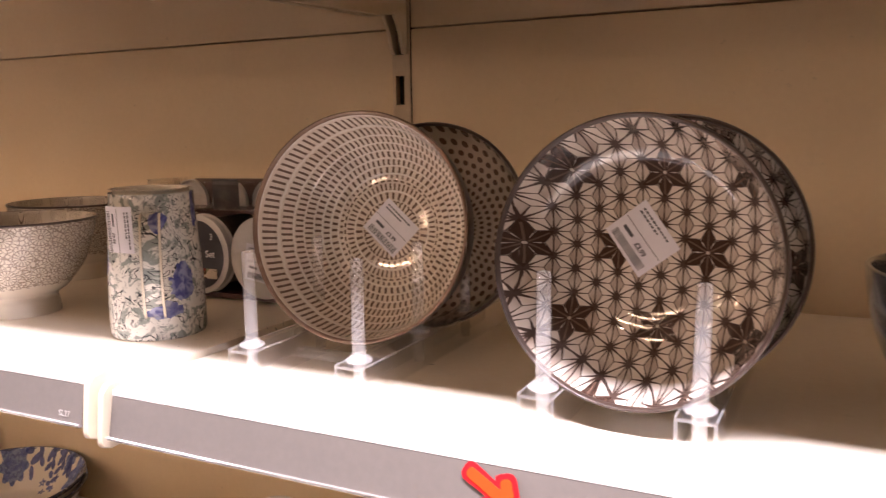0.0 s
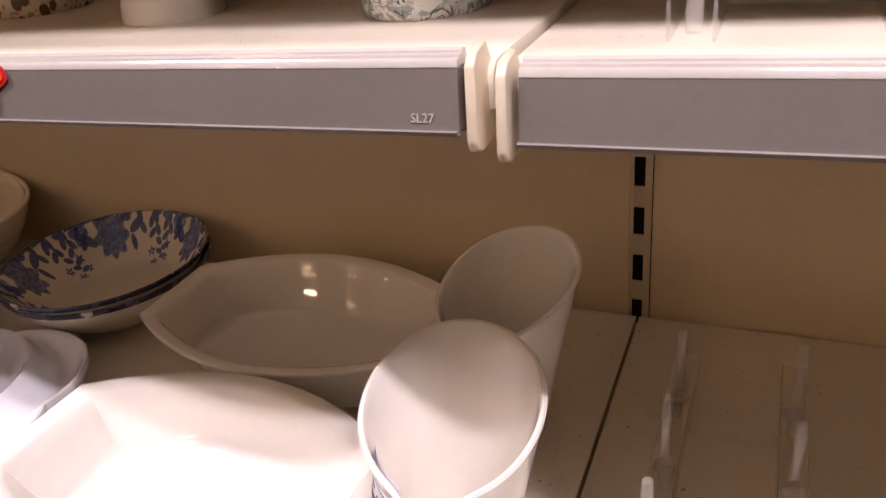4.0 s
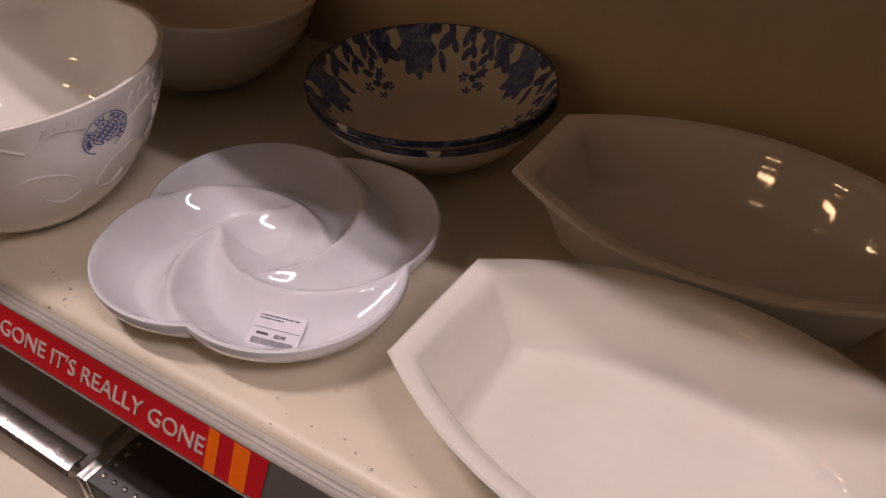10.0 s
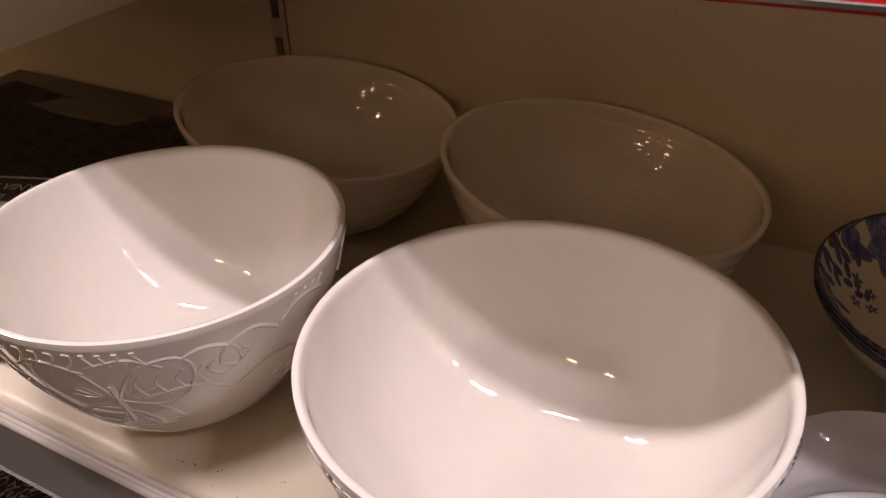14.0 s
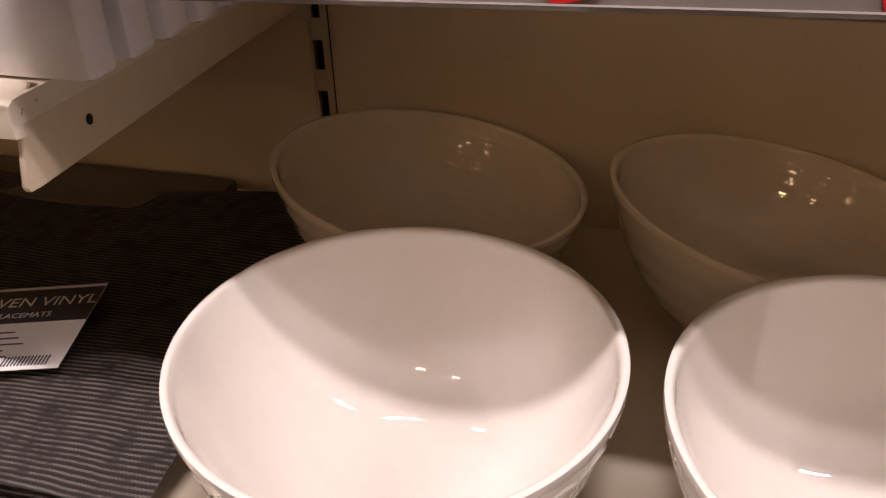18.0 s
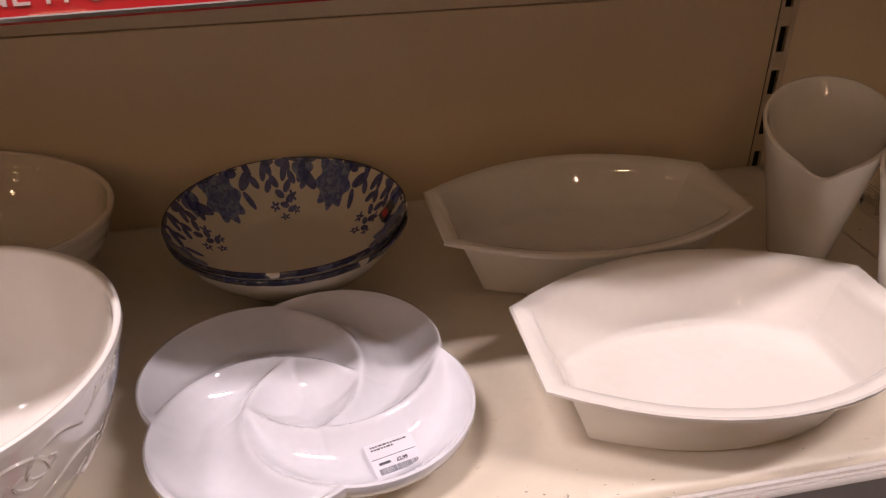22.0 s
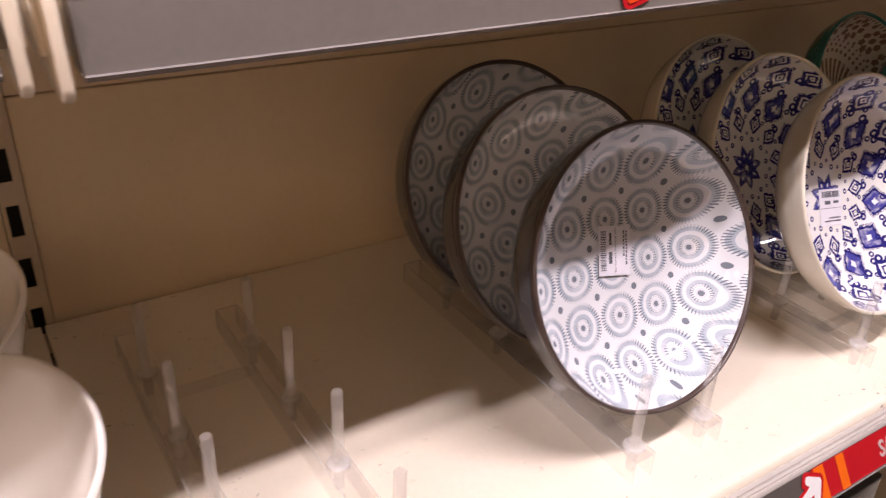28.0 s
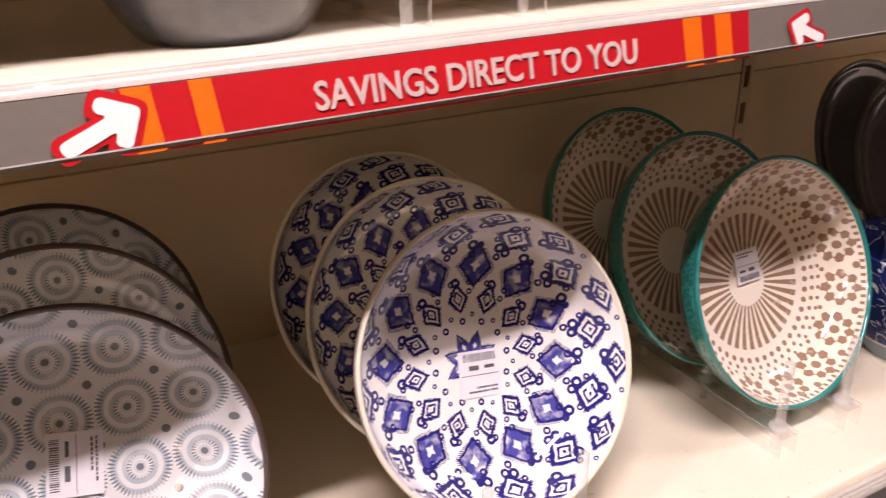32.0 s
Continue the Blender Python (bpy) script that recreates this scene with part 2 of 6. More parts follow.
def ceramic(name, a, b, rough=0.03):
    """Glazed earthenware: faint mottling, small pinholes, wavy glaze."""
    k = Mat(name, rough, 0.0, 0.8)
    n = k.noise(14.0, 3.0) * 0.6 + k.noise(120.0, 2.0) * 0.4
    base = k.mix(n.soft(0.3, 0.7), a, b)
    speck = k.noise(900.0, 1.0).gt(0.76) * k.noise(60.0, 1.0).gt(0.6)
    k.color(k.mix(speck * 0.35, base, (0.45, 0.38, 0.32)))
    k.bump(k.noise(26.0, 2.0), 0.07, 0.002)
    return k.m

# ---- materials ----
TAU = 2 * math.pi


def painted(name, a, b, rough, grime, worn_edge=False):
    """Painted sheet steel with faint marks and dark scuffs; a deck has them along its front edge and ends."""
    k = Mat(name, rough)
    n = k.noise(6.0, 4.0) * 0.7 + k.noise(160.0, 2.0) * 0.3
    base = k.mix(n.soft(0.3, 0.7), a, b)
    dirt = k.noise(38.0, 5.0, (1.0, 1.6, 1.0), 0.7).soft(0.60, 0.78) * k.noise(7.0, 2.0).soft(0.45, 0.62) * grime
    base = k.mix(dirt, base, (0.34, 0.28, 0.2))
    nick = k.noise(210.0, 2.0, (1.0, 2.4, 1.0)).gt(0.72) * k.noise(13.0, 2.0).gt(0.60) * (grime * 1.2)
    chip = k.noise(95.0, 3.0, (1.0, 2.0, 1.0), 0.7).gt(0.665) * k.noise(19.0, 2.0).gt(0.54) * grime
    if worn_edge:
        x, y, z = k.xyz()
        where = (y * -1.0).soft(0.385, 0.440).high(x.abs().soft(0.415, 0.470)) * 0.95 + 0.05
        nick, chip = nick * where, chip * where
    k.color(k.mix(nick.high(chip), base, (0.09, 0.07, 0.05)))
    k.rough(k.noise(11.0, 3.0).soft(0.2, 0.8) * 0.14 + (rough - 0.07))
    k.bump(k.noise(420.0, 2.0), 0.08, 0.0004)
    return k.m


DECK = painted("cream_deck_paint", (0.81, 0.73, 0.60), (0.76, 0.67, 0.535), 0.42, 0.75, True)
PANEL = painted("tan_panel_paint", (0.80, 0.64, 0.43), (0.75, 0.59, 0.385), 0.5, 0.12)
POST = painted("cream_post_paint", (0.66, 0.53, 0.37), (0.60, 0.47, 0.32), 0.45, 0.2)
BRACKET = painted("cream_bracket_paint", (0.72, 0.61, 0.46), (0.66, 0.55, 0.40), 0.4, 0.10)
# Near-black that paints the shade in slots, panel joints and bolt holes.
GAP_SHADE = plain("slot_shadow", (0.012, 0.010, 0.008), (0.02, 0.017, 0.013), 0.8)
RAIL = plain("grey_ticket_plastic", (0.178, 0.155, 0.136), (0.152, 0.134, 0.117), 0.34, 5.0)
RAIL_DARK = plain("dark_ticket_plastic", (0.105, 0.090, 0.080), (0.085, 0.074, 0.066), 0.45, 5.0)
RAIL_EDGE = plain("clear_rail_edge", (0.54, 0.50, 0.455), (0.48, 0.44, 0.40), 0.15, 9.0, coat=0.5)
RAIL_FOOT = plain("clear_rail_foot", (0.27, 0.245, 0.23), (0.22, 0.20, 0.188), 0.14, 9.0, coat=0.6)
RED = plain("red_card", (0.52, 0.013, 0.02), (0.45, 0.010, 0.017), 0.3, 9.0, coat=0.3)
ORANGE_RED = plain("orange_red_card", (0.78, 0.075, 0.012), (0.70, 0.06, 0.010), 0.3, 9.0, coat=0.3)
ORANGE = plain("orange_card", (0.88, 0.16, 0.012), (0.80, 0.13, 0.01), 0.3, 9.0, coat=0.3)
CARD = plain("white_card", (0.83, 0.80, 0.78), (0.78, 0.75, 0.73), 0.45, 11.0)
LETTER = plain("pale_letter_print", (0.60, 0.46, 0.43), (0.54, 0.40, 0.38), 0.4, 30.0)
PAPER = plain("label_paper", (0.78, 0.76, 0.80), (0.72, 0.70, 0.75), 0.5, 40.0)
INK = plain("label_ink", (0.07, 0.07, 0.085), (0.11, 0.11, 0.125), 0.6, 60.0)
BONE = ceramic("cream_white_glaze", (0.87, 0.82, 0.75), (0.84, 0.785, 0.71))
SNOW = ceramic("cool_white_glaze", (0.80, 0.795, 0.83), (0.75, 0.745, 0.785), 0.035)
WHITE = ceramic("warm_white_glaze", (0.87, 0.83, 0.775), (0.84, 0.795, 0.735))
IVORY = ceramic("ivory_glaze", (0.80, 0.74, 0.62), (0.75, 0.68, 0.56))
DARK_GLAZE = plain("dark_brown_glaze", (0.050, 0.032, 0.024), (0.070, 0.046, 0.036), 0.34, 30.0, coat=0.15)
BROWN_GLAZE = plain("tan_brown_glaze", (0.20, 0.130, 0.092), (0.25, 0.165, 0.118), 0.25, 40.0, coat=0.3)
SLATE_GLAZE = ceramic("slate_glaze", (0.060, 0.062, 0.068), (0.085, 0.086, 0.092), 0.2)
CONCRETE = plain("dark_floor_bounce", (0.12, 0.088, 0.064), (0.095, 0.070, 0.050), 0.5, 3.0)
PLASTER = plain("shop_wall_paint", (0.58, 0.46, 0.34), (0.54, 0.42, 0.31), 0.7, 2.0)
CEILING = plain("brown_ceiling_bounce", (0.34, 0.24, 0.16), (0.29, 0.20, 0.13), 0.8, 4.0)
BLACK_CARD = plain("black_printed_card", (0.025, 0.022, 0.028), (0.04, 0.035, 0.042), 0.35, 30.0, coat=0.2)
FROST = plain("frosted_white_plastic", (0.62, 0.59, 0.56), (0.55, 0.52, 0.49), 0.3, 22.0)
STEEL = plain("hammered_steel", (0.62, 0.60, 0.58), (0.52, 0.50, 0.48), 0.25, 60.0, metal=1.0, bump=0.3, fine=110.0)
GREY_CARD = plain("grey_carton", (0.48, 0.445, 0.435), (0.42, 0.39, 0.38), 0.6, 10.0)
DARK_CARD = plain("brown_carton", (0.17, 0.135, 0.11), (0.14, 0.11, 0.09), 0.6, 10.0)
CREAM = ceramic("cream_glaze", (0.80, 0.69, 0.54), (0.76, 0.645, 0.49))
WINE_CARD = plain("dark_wine_card", (0.075, 0.030, 0.024), (0.055, 0.022, 0.018), 0.35, 20.0, coat=0.3)
BLACK_FOIL = plain("black_foil", (0.03, 0.03, 0.03), (0.05, 0.048, 0.045), 0.2, 40.0, coat=0.5)


def acrylic(name, haze_low, haze_span, glint):
    """Clear plastic: light passes straight through, with gloss at grazing angles and some haze."""
    k = Mat(name, 0.12)
    k.color((0.90, 0.88, 0.86))
    t = k.t
    clear = t.nodes.new("ShaderNodeBsdfTransparent")
    clear.inputs["Color"].default_value = (0.97, 0.965, 0.96, 1)
    gloss = t.nodes.new("ShaderNodeBsdfGlossy")
    gloss.inputs["Roughness"].default_value = 0.05
    edge = t.nodes.new("ShaderNodeLayerWeight")
    edge.inputs["Blend"].default_value = 0.30
    haze = t.nodes.new("ShaderNodeMixShader")
    wear = k.noise(14.0, 2.0).soft(0.3, 0.75) * haze_span + haze_low
    t.links.new(wear.socket, haze.inputs[0])
    t.links.new(clear.outputs[0], haze.inputs[1])
    t.links.new(k.p.outputs[0], haze.inputs[2])
    mix = t.nodes.new("ShaderNodeMixShader")
    amount = Ex(t, edge.outputs["Facing"]) * glint + 0.03
    t.links.new(amount.socket, mix.inputs[0])
    t.links.new(haze.outputs[0], mix.inputs[1])
    t.links.new(gloss.outputs[0], mix.inputs[2])
    t.links.new(mix.outputs[0], t.nodes["Material Output"].inputs[0])
    return k.m


ACRYLIC = acrylic("clear_acrylic", 0.012, 0.03, 0.30)
ACRYLIC_ROD = acrylic("milky_acrylic_rod", 0.13, 0.02, 0.55)
ACRYLIC_EDGE = acrylic("cut_acrylic_edge", 0.22, 0.08, 0.5)


def film():
    """Thin clear film: light passes straight through, with some gloss."""
    k = Mat("clear_film", 0.05)
    t = k.t
    clear = t.nodes.new("ShaderNodeBsdfTransparent")
    gloss = t.nodes.new("ShaderNodeBsdfGlossy")
    gloss.inputs["Roughness"].default_value = 0.06
    mix = t.nodes.new("ShaderNodeMixShader")
    crease = k.noise(45.0, 2.0, (1.0, 1.0, 0.4)).soft(0.45, 0.7) * 0.22 + 0.12
    t.links.new(crease.socket, mix.inputs[0])
    t.links.new(clear.outputs[0], mix.inputs[1])
    t.links.new(gloss.outputs[0], mix.inputs[2])
    t.links.new(mix.outputs[0], t.nodes["Material Output"].inputs[0])
    return k.m


FILM = film()


def finish(k, base, rough=0.05):
    k.color(base)
    k.rough(k.noise(30.0, 2.0) * 0.05 + rough)
    k.bump(k.noise(28.0, 2.0), 0.05, 0.002)
    return k.m


def circles_print():
    """Grey rings with fine radiating strokes, in rows, a dot between each four."""
    k = Mat("grey_ring_print", 0.1, 0.0, 0.3)
    x, y, z = k.xyz()
    wob = k.noise(45.0, 2.0) * 0.05
    u, v = (x + 0.001) / 0.0376 + 0.475 + wob, (y - 0.036) / 0.0376 + 0.475 + wob
    fx, fy = u.fract() - 0.5, v.fract() - 0.5
    r, th = (fx * fx + fy * fy).sqrt(), fy.angle(fx)
    gx, gy = (u + 0.5).fract() - 0.5, (v + 0.5).fract() - 0.5
    dot = (gx * gx + gy * gy).sqrt().lt(0.070).high(r.lt(0.060))
    worn = (th * 2.0 - 0.2).cos().soft(-0.75, 0.25) * 0.65 + 0.35
    fine = (th * (46 / TAU)).fract().lt(0.40) * r.band(0.385, 0.490)
    inner = (th * (22 / TAU)).fract().lt(0.42) * r.band(0.135, 0.205)
    tone = k.mix((r.band(0.180, 0.272).high(r.band(0.352, 0.445))) * k.noise(60.0).soft(0.1, 0.6) * 0.9, (0.73, 0.73, 0.745), (0.40, 0.45, 0.51))
    tone = k.mix(r.band(0.06, 0.105) * 0.5, tone, (0.52, 0.55, 0.59))
    strokes = (fine.high(inner) * worn * 0.9).high(dot * 0.9)
    return finish(k, k.mix(strokes, tone, (0.13, 0.15, 0.185)))


def ring_of(r, th, r0, n, w, h, phase, rag):
    a = ((th * (n / TAU) + phase).fract() - 0.5) * (TAU / n)
    px, py = a * r, r - r0
    return px, py, px.abs() / w + py.abs() / h + rag


def ikat_print(R):
    """Cobalt lozenges in rings on white."""
    k = Mat("cobalt_lozenge_print", 0.1, 0.0, 0.3)
    x, y, z = k.xyz()
    rise = ((z + 0.0496).high(0.0) / 0.0488).op("POWER", 1.7)
    r, th = ((x * x + y * y).sqrt() + rise * 0.0265) / (R * 1.212), y.angle(x)
    rag = (k.noise(260.0, 2.0) - 0.5) * 0.35
    dark = r.lt(0.0)
    mid = r.lt(0.0)
    for r0, n, w, h, ph, solid in ((0.095, 8, 0.045, 0.085, 0.1, 1), (0.365, 12, 0.066, 0.092, 0.5, 0), (0.555, 12, 0.108, 0.140, 0.0, 1), (0.775, 12, 0.125, 0.112, 0.5, 0), (0.925, 12, 0.140, 0.100, 0.0, 0)):
        px, py, d = ring_of(r, th, r0, n, w, h, ph, rag)
        if solid:
            cross = (px.abs() / w).lt(0.11).high((py.abs() / h).lt(0.09)) * d.lt(0.26)
            mid = mid.high(d.lt(1.0) * (1.0 - cross))
            comb = ((py * 90.0).fract()).lt(0.5) * d.band(0.95, 1.2) * (py.abs() / h).lt(0.75)
            dark = dark.high(d.band(0.82, 1.0)).high(comb)
        else:
            teeth = ((py * 70.0).fract()).lt(0.5) * d.band(0.95, 1.13) * (py.abs() / h).lt(0.7)
            dark = dark.high(d.band(0.70, 1.0)).high(d.band(0.30, 0.50)).high(d.lt(0.10)).high(teeth)
    for r0, n, ph, c in ((0.62, 24, 0.25, 0.024), (0.735, 24, 0.0, 0.022), (0.885, 24, 0.5, 0.026), (0.40, 24, 0.25, 0.018), (0.235, 12, 0.5, 0.020), (0.27, 12, 0.0, 0.014), (0.455, 24, 0.25, 0.020), (0.455, 12, 0.5, 0.030), (0.68, 24, 0.22, 0.034), (0.68, 12, 0.0, 0.024), (0.66, 12, 0.5, 0.03), (0.845, 24, 0.28, 0.038), (0.845, 12, 0.0, 0.028), (0.975, 24, 0.25, 0.02)):
        px, py, d = ring_of(r, th, r0, n, c, c, ph, rag)
        q = (px * px + py * py).sqrt() + rag * 0.02
        dark = dark.high(q.band(c * 0.40, c))
    base = k.mix(mid * k.noise(90.0, 2.0).soft(0.2, 0.55), (0.85, 0.82, 0.795), (0.065, 0.065, 0.30))
    return finish(k, k.mix(dark * r.lt(1.0), base, (0.022, 0.020, 0.15)))


def lace_print(R):
    """Taupe sunburst, dots and rosettes on cream."""
    k = Mat("taupe_lace_print", 0.08, 0.0, 0.4)
    x, y, z = k.xyz()
    rise = ((z + 0.0478).high(0.0) / 0.0470).op("POWER", 1.7)
    r, th = ((x * x + y * y).sqrt() + rise * 0.0275) / (R * 1.215), y.angle(x)
    ray = ((th * (38 / TAU)).fract() - 0.5).abs().lt(0.27) * r.band(0.17, 0.47)
    marks = ray
    for r0, n, c in ((0.545, 46, 0.02), (0.60, 50, 0.016), (0.645, 52, 0.014), (0.675, 30, 0.017)):
        px, py, d = ring_of(r, th, r0, n, c, c, 0.0, 0.0)
        marks = marks.high((px * px + py * py).sqrt().lt(c))
    px, py, d = ring_of(r, th, 0.805, 15, 0.1, 0.1, 0.2, 0.0)
    q, f = (px * px + py * py).sqrt(), py.angle(px)
    rose = (f * 8.0).cos().gt((q - 0.102).abs() * 42.0 - 1.15).high(q.lt(0.0)) * q.band(0.066, 0.140)
    rose = rose.high(q.lt(0.034))
    px, py, d = ring_of(r, th, 0.915, 15, 0.1, 0.1, 0.7, 0.0)
    q2 = (px * px + py * py).sqrt()
    rose = rose.high(q2.lt(0.03))
    edge = ((th * (100 / TAU)).fract()).lt(0.45) * r.band(0.940, 0.980)
    marks = marks.high(rose).high(edge)
    base = k.mix(marks * k.noise(120.0, 2.0).soft(0.1, 0.4), (0.80, 0.72, 0.62), (0.30, 0.19, 0.13))
    return finish(k, base, 0.06)


def basket_print(R):
    """Brown radial strokes in rings on oatmeal."""
    k = Mat("brown_stroke_print", 0.12, 0.0, 0.3)
    x, y, z = k.xyz()
    r, th = (x * x + y * y).sqrt() / R, y.angle(x)
    wob = k.noise(90.0, 3.0) * 0.026 - 0.007
    q = (r + wob + r * r * r * 0.35) * 10.0
    ring, f = q.floor(), q.fract()
    n = 34.0 + (ring - 3.5).gt(0.0) * 24.0 + (ring - 6.5).gt(0.0) * 20.0 + (ring - 8.5).gt(0.0) * 24.0
    a = (th / TAU * n + (ring * 0.37).fract()).fract()
    marks = f.band(0.16, 0.92) * a.band(0.27, 0.67) * r.gt(0.15) * (1.0 - r.band(0.455, 0.50)) * r.lt(0.965)
    small = (th * (44 / TAU)).fract().band(0.15, 0.75) * r.band(0.468, 0.485).high(r.band(0.270, 0.286))
    ground = k.mix(k.noise(40.0, 3.0).soft(0.3, 0.7), (0.75, 0.67, 0.57), (0.65, 0.56, 0.465))
    base = k.mix(marks.high(small) * 0.92, ground, (0.115, 0.066, 0.045))
    k2 = k.mix((f.lt(0.13) * r.gt(0.5)).high(r.band(0.37, 0.386)) * 0.7, base, (0.82, 0.77, 0.71))
    return finish(k, k2)


def dotted_print(R):
    k = Mat("brown_dot_print", 0.12, 0.0, 0.3)
    x, y, z = k.xyz()
    r, th = (x * x + y * y).sqrt() / R, y.angle(x)
    q = r * 12.0
    py = q.fract() - 0.5
    n = 46.0
    px = ((th / TAU * n + (q.floor() * 0.5).fract()).fract() - 0.5)
    marks = (px * px + py * py).sqrt().lt(0.30) * r.gt(0.22) * r.lt(0.97)
    return finish(k, k.mix(marks * 0.9, (0.64, 0.52, 0.41), (0.13, 0.07, 0.045)))


def star_print():
    """Hemp-leaf lattice in brown on cream, with filled six-petalled stars in wider rows."""
    k = Mat("brown_star_lattice_print", 0.1, 0.0, 0.3)
    x, y, z = k.xyz()
    s = 0.0140
    wob = k.noise(70.0, 2.0) * 0.07
    px, py = (x - 0.030) / s + wob, (y - 0.006) / s + wob
    X, Y = px * 0.866 + py * 0.5, py * 0.866 - px * 0.5
    a, b = X - Y * 0.57735, Y * 1.1547
    fa, fb = a.fract(), b.fract()
    tot = fa + fb
    up = tot.gt(1.0)
    l1 = (1.0 - tot).abs()
    l2 = fa + up * (1.0 - fa * 2.0)
    l3 = fb + up * (1.0 - fb * 2.0)
    na, nb = (a + 0.5).floor(), (b + 0.5).floor()
    da, db = a - na, b - nb
    dx, dy = da + db * 0.5, db * 0.866
    rho = (dx * dx + dy * dy).sqrt()
    wide = rho.soft(0.62, 0.06) * 0.030 + 0.032
    edge = l1.low(l2).low(l3).lt(wide * 0.80)
    spoke = ((l1 - l2).abs().lt(wide) * l3.gt(0.32)).high((l2 - l3).abs().lt(wide) * l1.gt(0.32)).high((l1 - l3).abs().lt(wide) * l2.gt(0.32))
    cm, cn = (a * 2.0 + b) / 6.0, (b - a) / 6.0
    em, en = cm - (cm + 0.5).floor(), cn - (cn + 0.5).floor()
    ea, eb = em * 2.0 - en * 2.0, em * 2.0 + en * 4.0
    sx, sy = ea + eb * 0.5, eb * 0.866
    far, psi = (sx * sx + sy * sy).sqrt(), sy.angle(sx)
    turn = ((psi * (6 / TAU) + 0.5).fract() - 0.5) * (TAU / 6)
    along, across = far * turn.cos(), (far * turn.sin()).abs()
    petal = across.lt(along.low(1.0 - along) * 0.50 + 0.01) * far.gt(0.07)
    vein = across.lt(0.030) * along.band(0.1, 0.85)
    near_star = far.lt(0.98) * (1.0 - petal)
    lines = edge.high(spoke) * (1.0 - near_star * far.lt(0.45))
    base = k.mix(rho.soft(0.34, 0.10) * 0.45, (0.68, 0.605, 0.52), (0.30, 0.205, 0.145))
    shaded = l2.lt(l1.low(l3)) * k.noise(35.0, 2.0).soft(0.25, 0.6)
    base = k.mix(shaded * 0.75, base, (0.33, 0.245, 0.19))
    base = k.mix((lines * 0.95).high(petal), base, (0.050, 0.027, 0.020))
    return finish(k, k.mix(vein * petal * 0.5, base, (0.22, 0.15, 0.11)))


def garland_print(R):
    """Blue blossoms, leaves and small hanging florets round the rim of a cream bowl."""
    k = Mat("blue_garland_print", 0.1, 0.0, 0.3)
    x, y, z = k.xyz()
    r, th = (x * x + y * y).sqrt() / R, y.angle(x)
    rag = (k.noise(70.0, 2.0) - 0.5) * 0.10
    solid, bloom, fold = r.lt(0.0), r.lt(0.0), r.lt(0.0)

    def spot(r0, ph):
        a = ((th * (5 / TAU) + ph).fract() - 0.5) * (TAU / 5)
        return a * r0, r - r0

    def leaf(r0, ph, lean, long, thin):
        u, v = spot(r0, ph)
        c, t = math.cos(lean), math.sin(lean)
        m, w = (u * c + v * t) / long, (v * c - u * t) / thin
        return (m * m + w * w + rag * 1.6).lt(0.9)

    for r0, ph, size, petals in ((0.845, 0.681, 0.185, 8), (0.93, 0.40, 0.10, 6)):
        u, v = spot(r0, ph)
        q, f = (u * u + v * v).sqrt() + rag * 0.45, v.angle(u)
        wave = (f * float(petals)).cos()
        bloom = bloom.high(q.lt((wave * 0.13 + 0.87) * size))
        fold = fold.high(((q / size * 2.6 + wave * 0.22 + rag * 3.0).fract()).lt(0.30) * q.lt(size))
    for ph, reach, count in ((0.181, 0.925, 4), (0.02, 0.94, 2), (0.33, 0.94, 2)):
        for j in range(count):
            for side in (-1, 1):
                solid = solid.high(leaf(reach - 0.080 * j - 0.018 * side, ph + side * (0.060 - 0.008 * j) + 0.025 * j, 1.57 + side * (0.5 + 0.25 * j), 0.054 - 0.004 * j, 0.030 - 0.002 * j))
    for r0, ph, lean, long, thin in ((0.86, 0.455, 0.6, 0.095, 0.040), (0.90, 0.92, -0.5, 0.085, 0.036), (0.78, 0.90, 1.2, 0.075, 0.028), (0.955, 0.24, 0.1, 0.07, 0.026), (0.955, 0.83, 0.1, 0.06, 0.026)):
        solid = solid.high(leaf(r0, ph, lean, long, thin))
    for r0, ph, size in ((0.60, 0.21, 0.046), (0.70, 0.12, 0.044), (0.66, 0.34, 0.040), (0.76, 0.30, 0.046)):
        u, v = spot(r0, ph)
        q, f = (u * u + v * v).sqrt() + rag * 0.15, v.angle(u)
        solid = solid.high(q.lt(((f * 5.0).cos() * 0.28 + 0.72) * size) * q.gt(size * 0.16))
    mottle = k.noise(120.0, 3.0, None, 0.6, 0.7).soft(0.38, 0.66)
    petal = k.mix(mottle, (0.075, 0.105, 0.29), (0.21, 0.255, 0.43))
    petal = k.mix(fold * 0.6, petal, (0.03, 0.045, 0.17))
    base = k.mix(bloom * 0.95, (0.74, 0.66, 0.54), petal)
    base = k.mix(solid * 0.92, base, k.mix(mottle, (0.022, 0.032, 0.16), (0.07, 0.09, 0.26)))
    border = (r + rag * 0.6).gt(0.962) * k.noise(46.0, 2.0).gt(0.47)
    base = k.mix(border * 0.9, base, (0.05, 0.06, 0.14))
    rim = r.gt(0.978) * (k.noise(70.0, 1.0)).gt(0.40)
    return finish(k, k.mix(rim * 0.92, base, (0.03, 0.035, 0.07)))


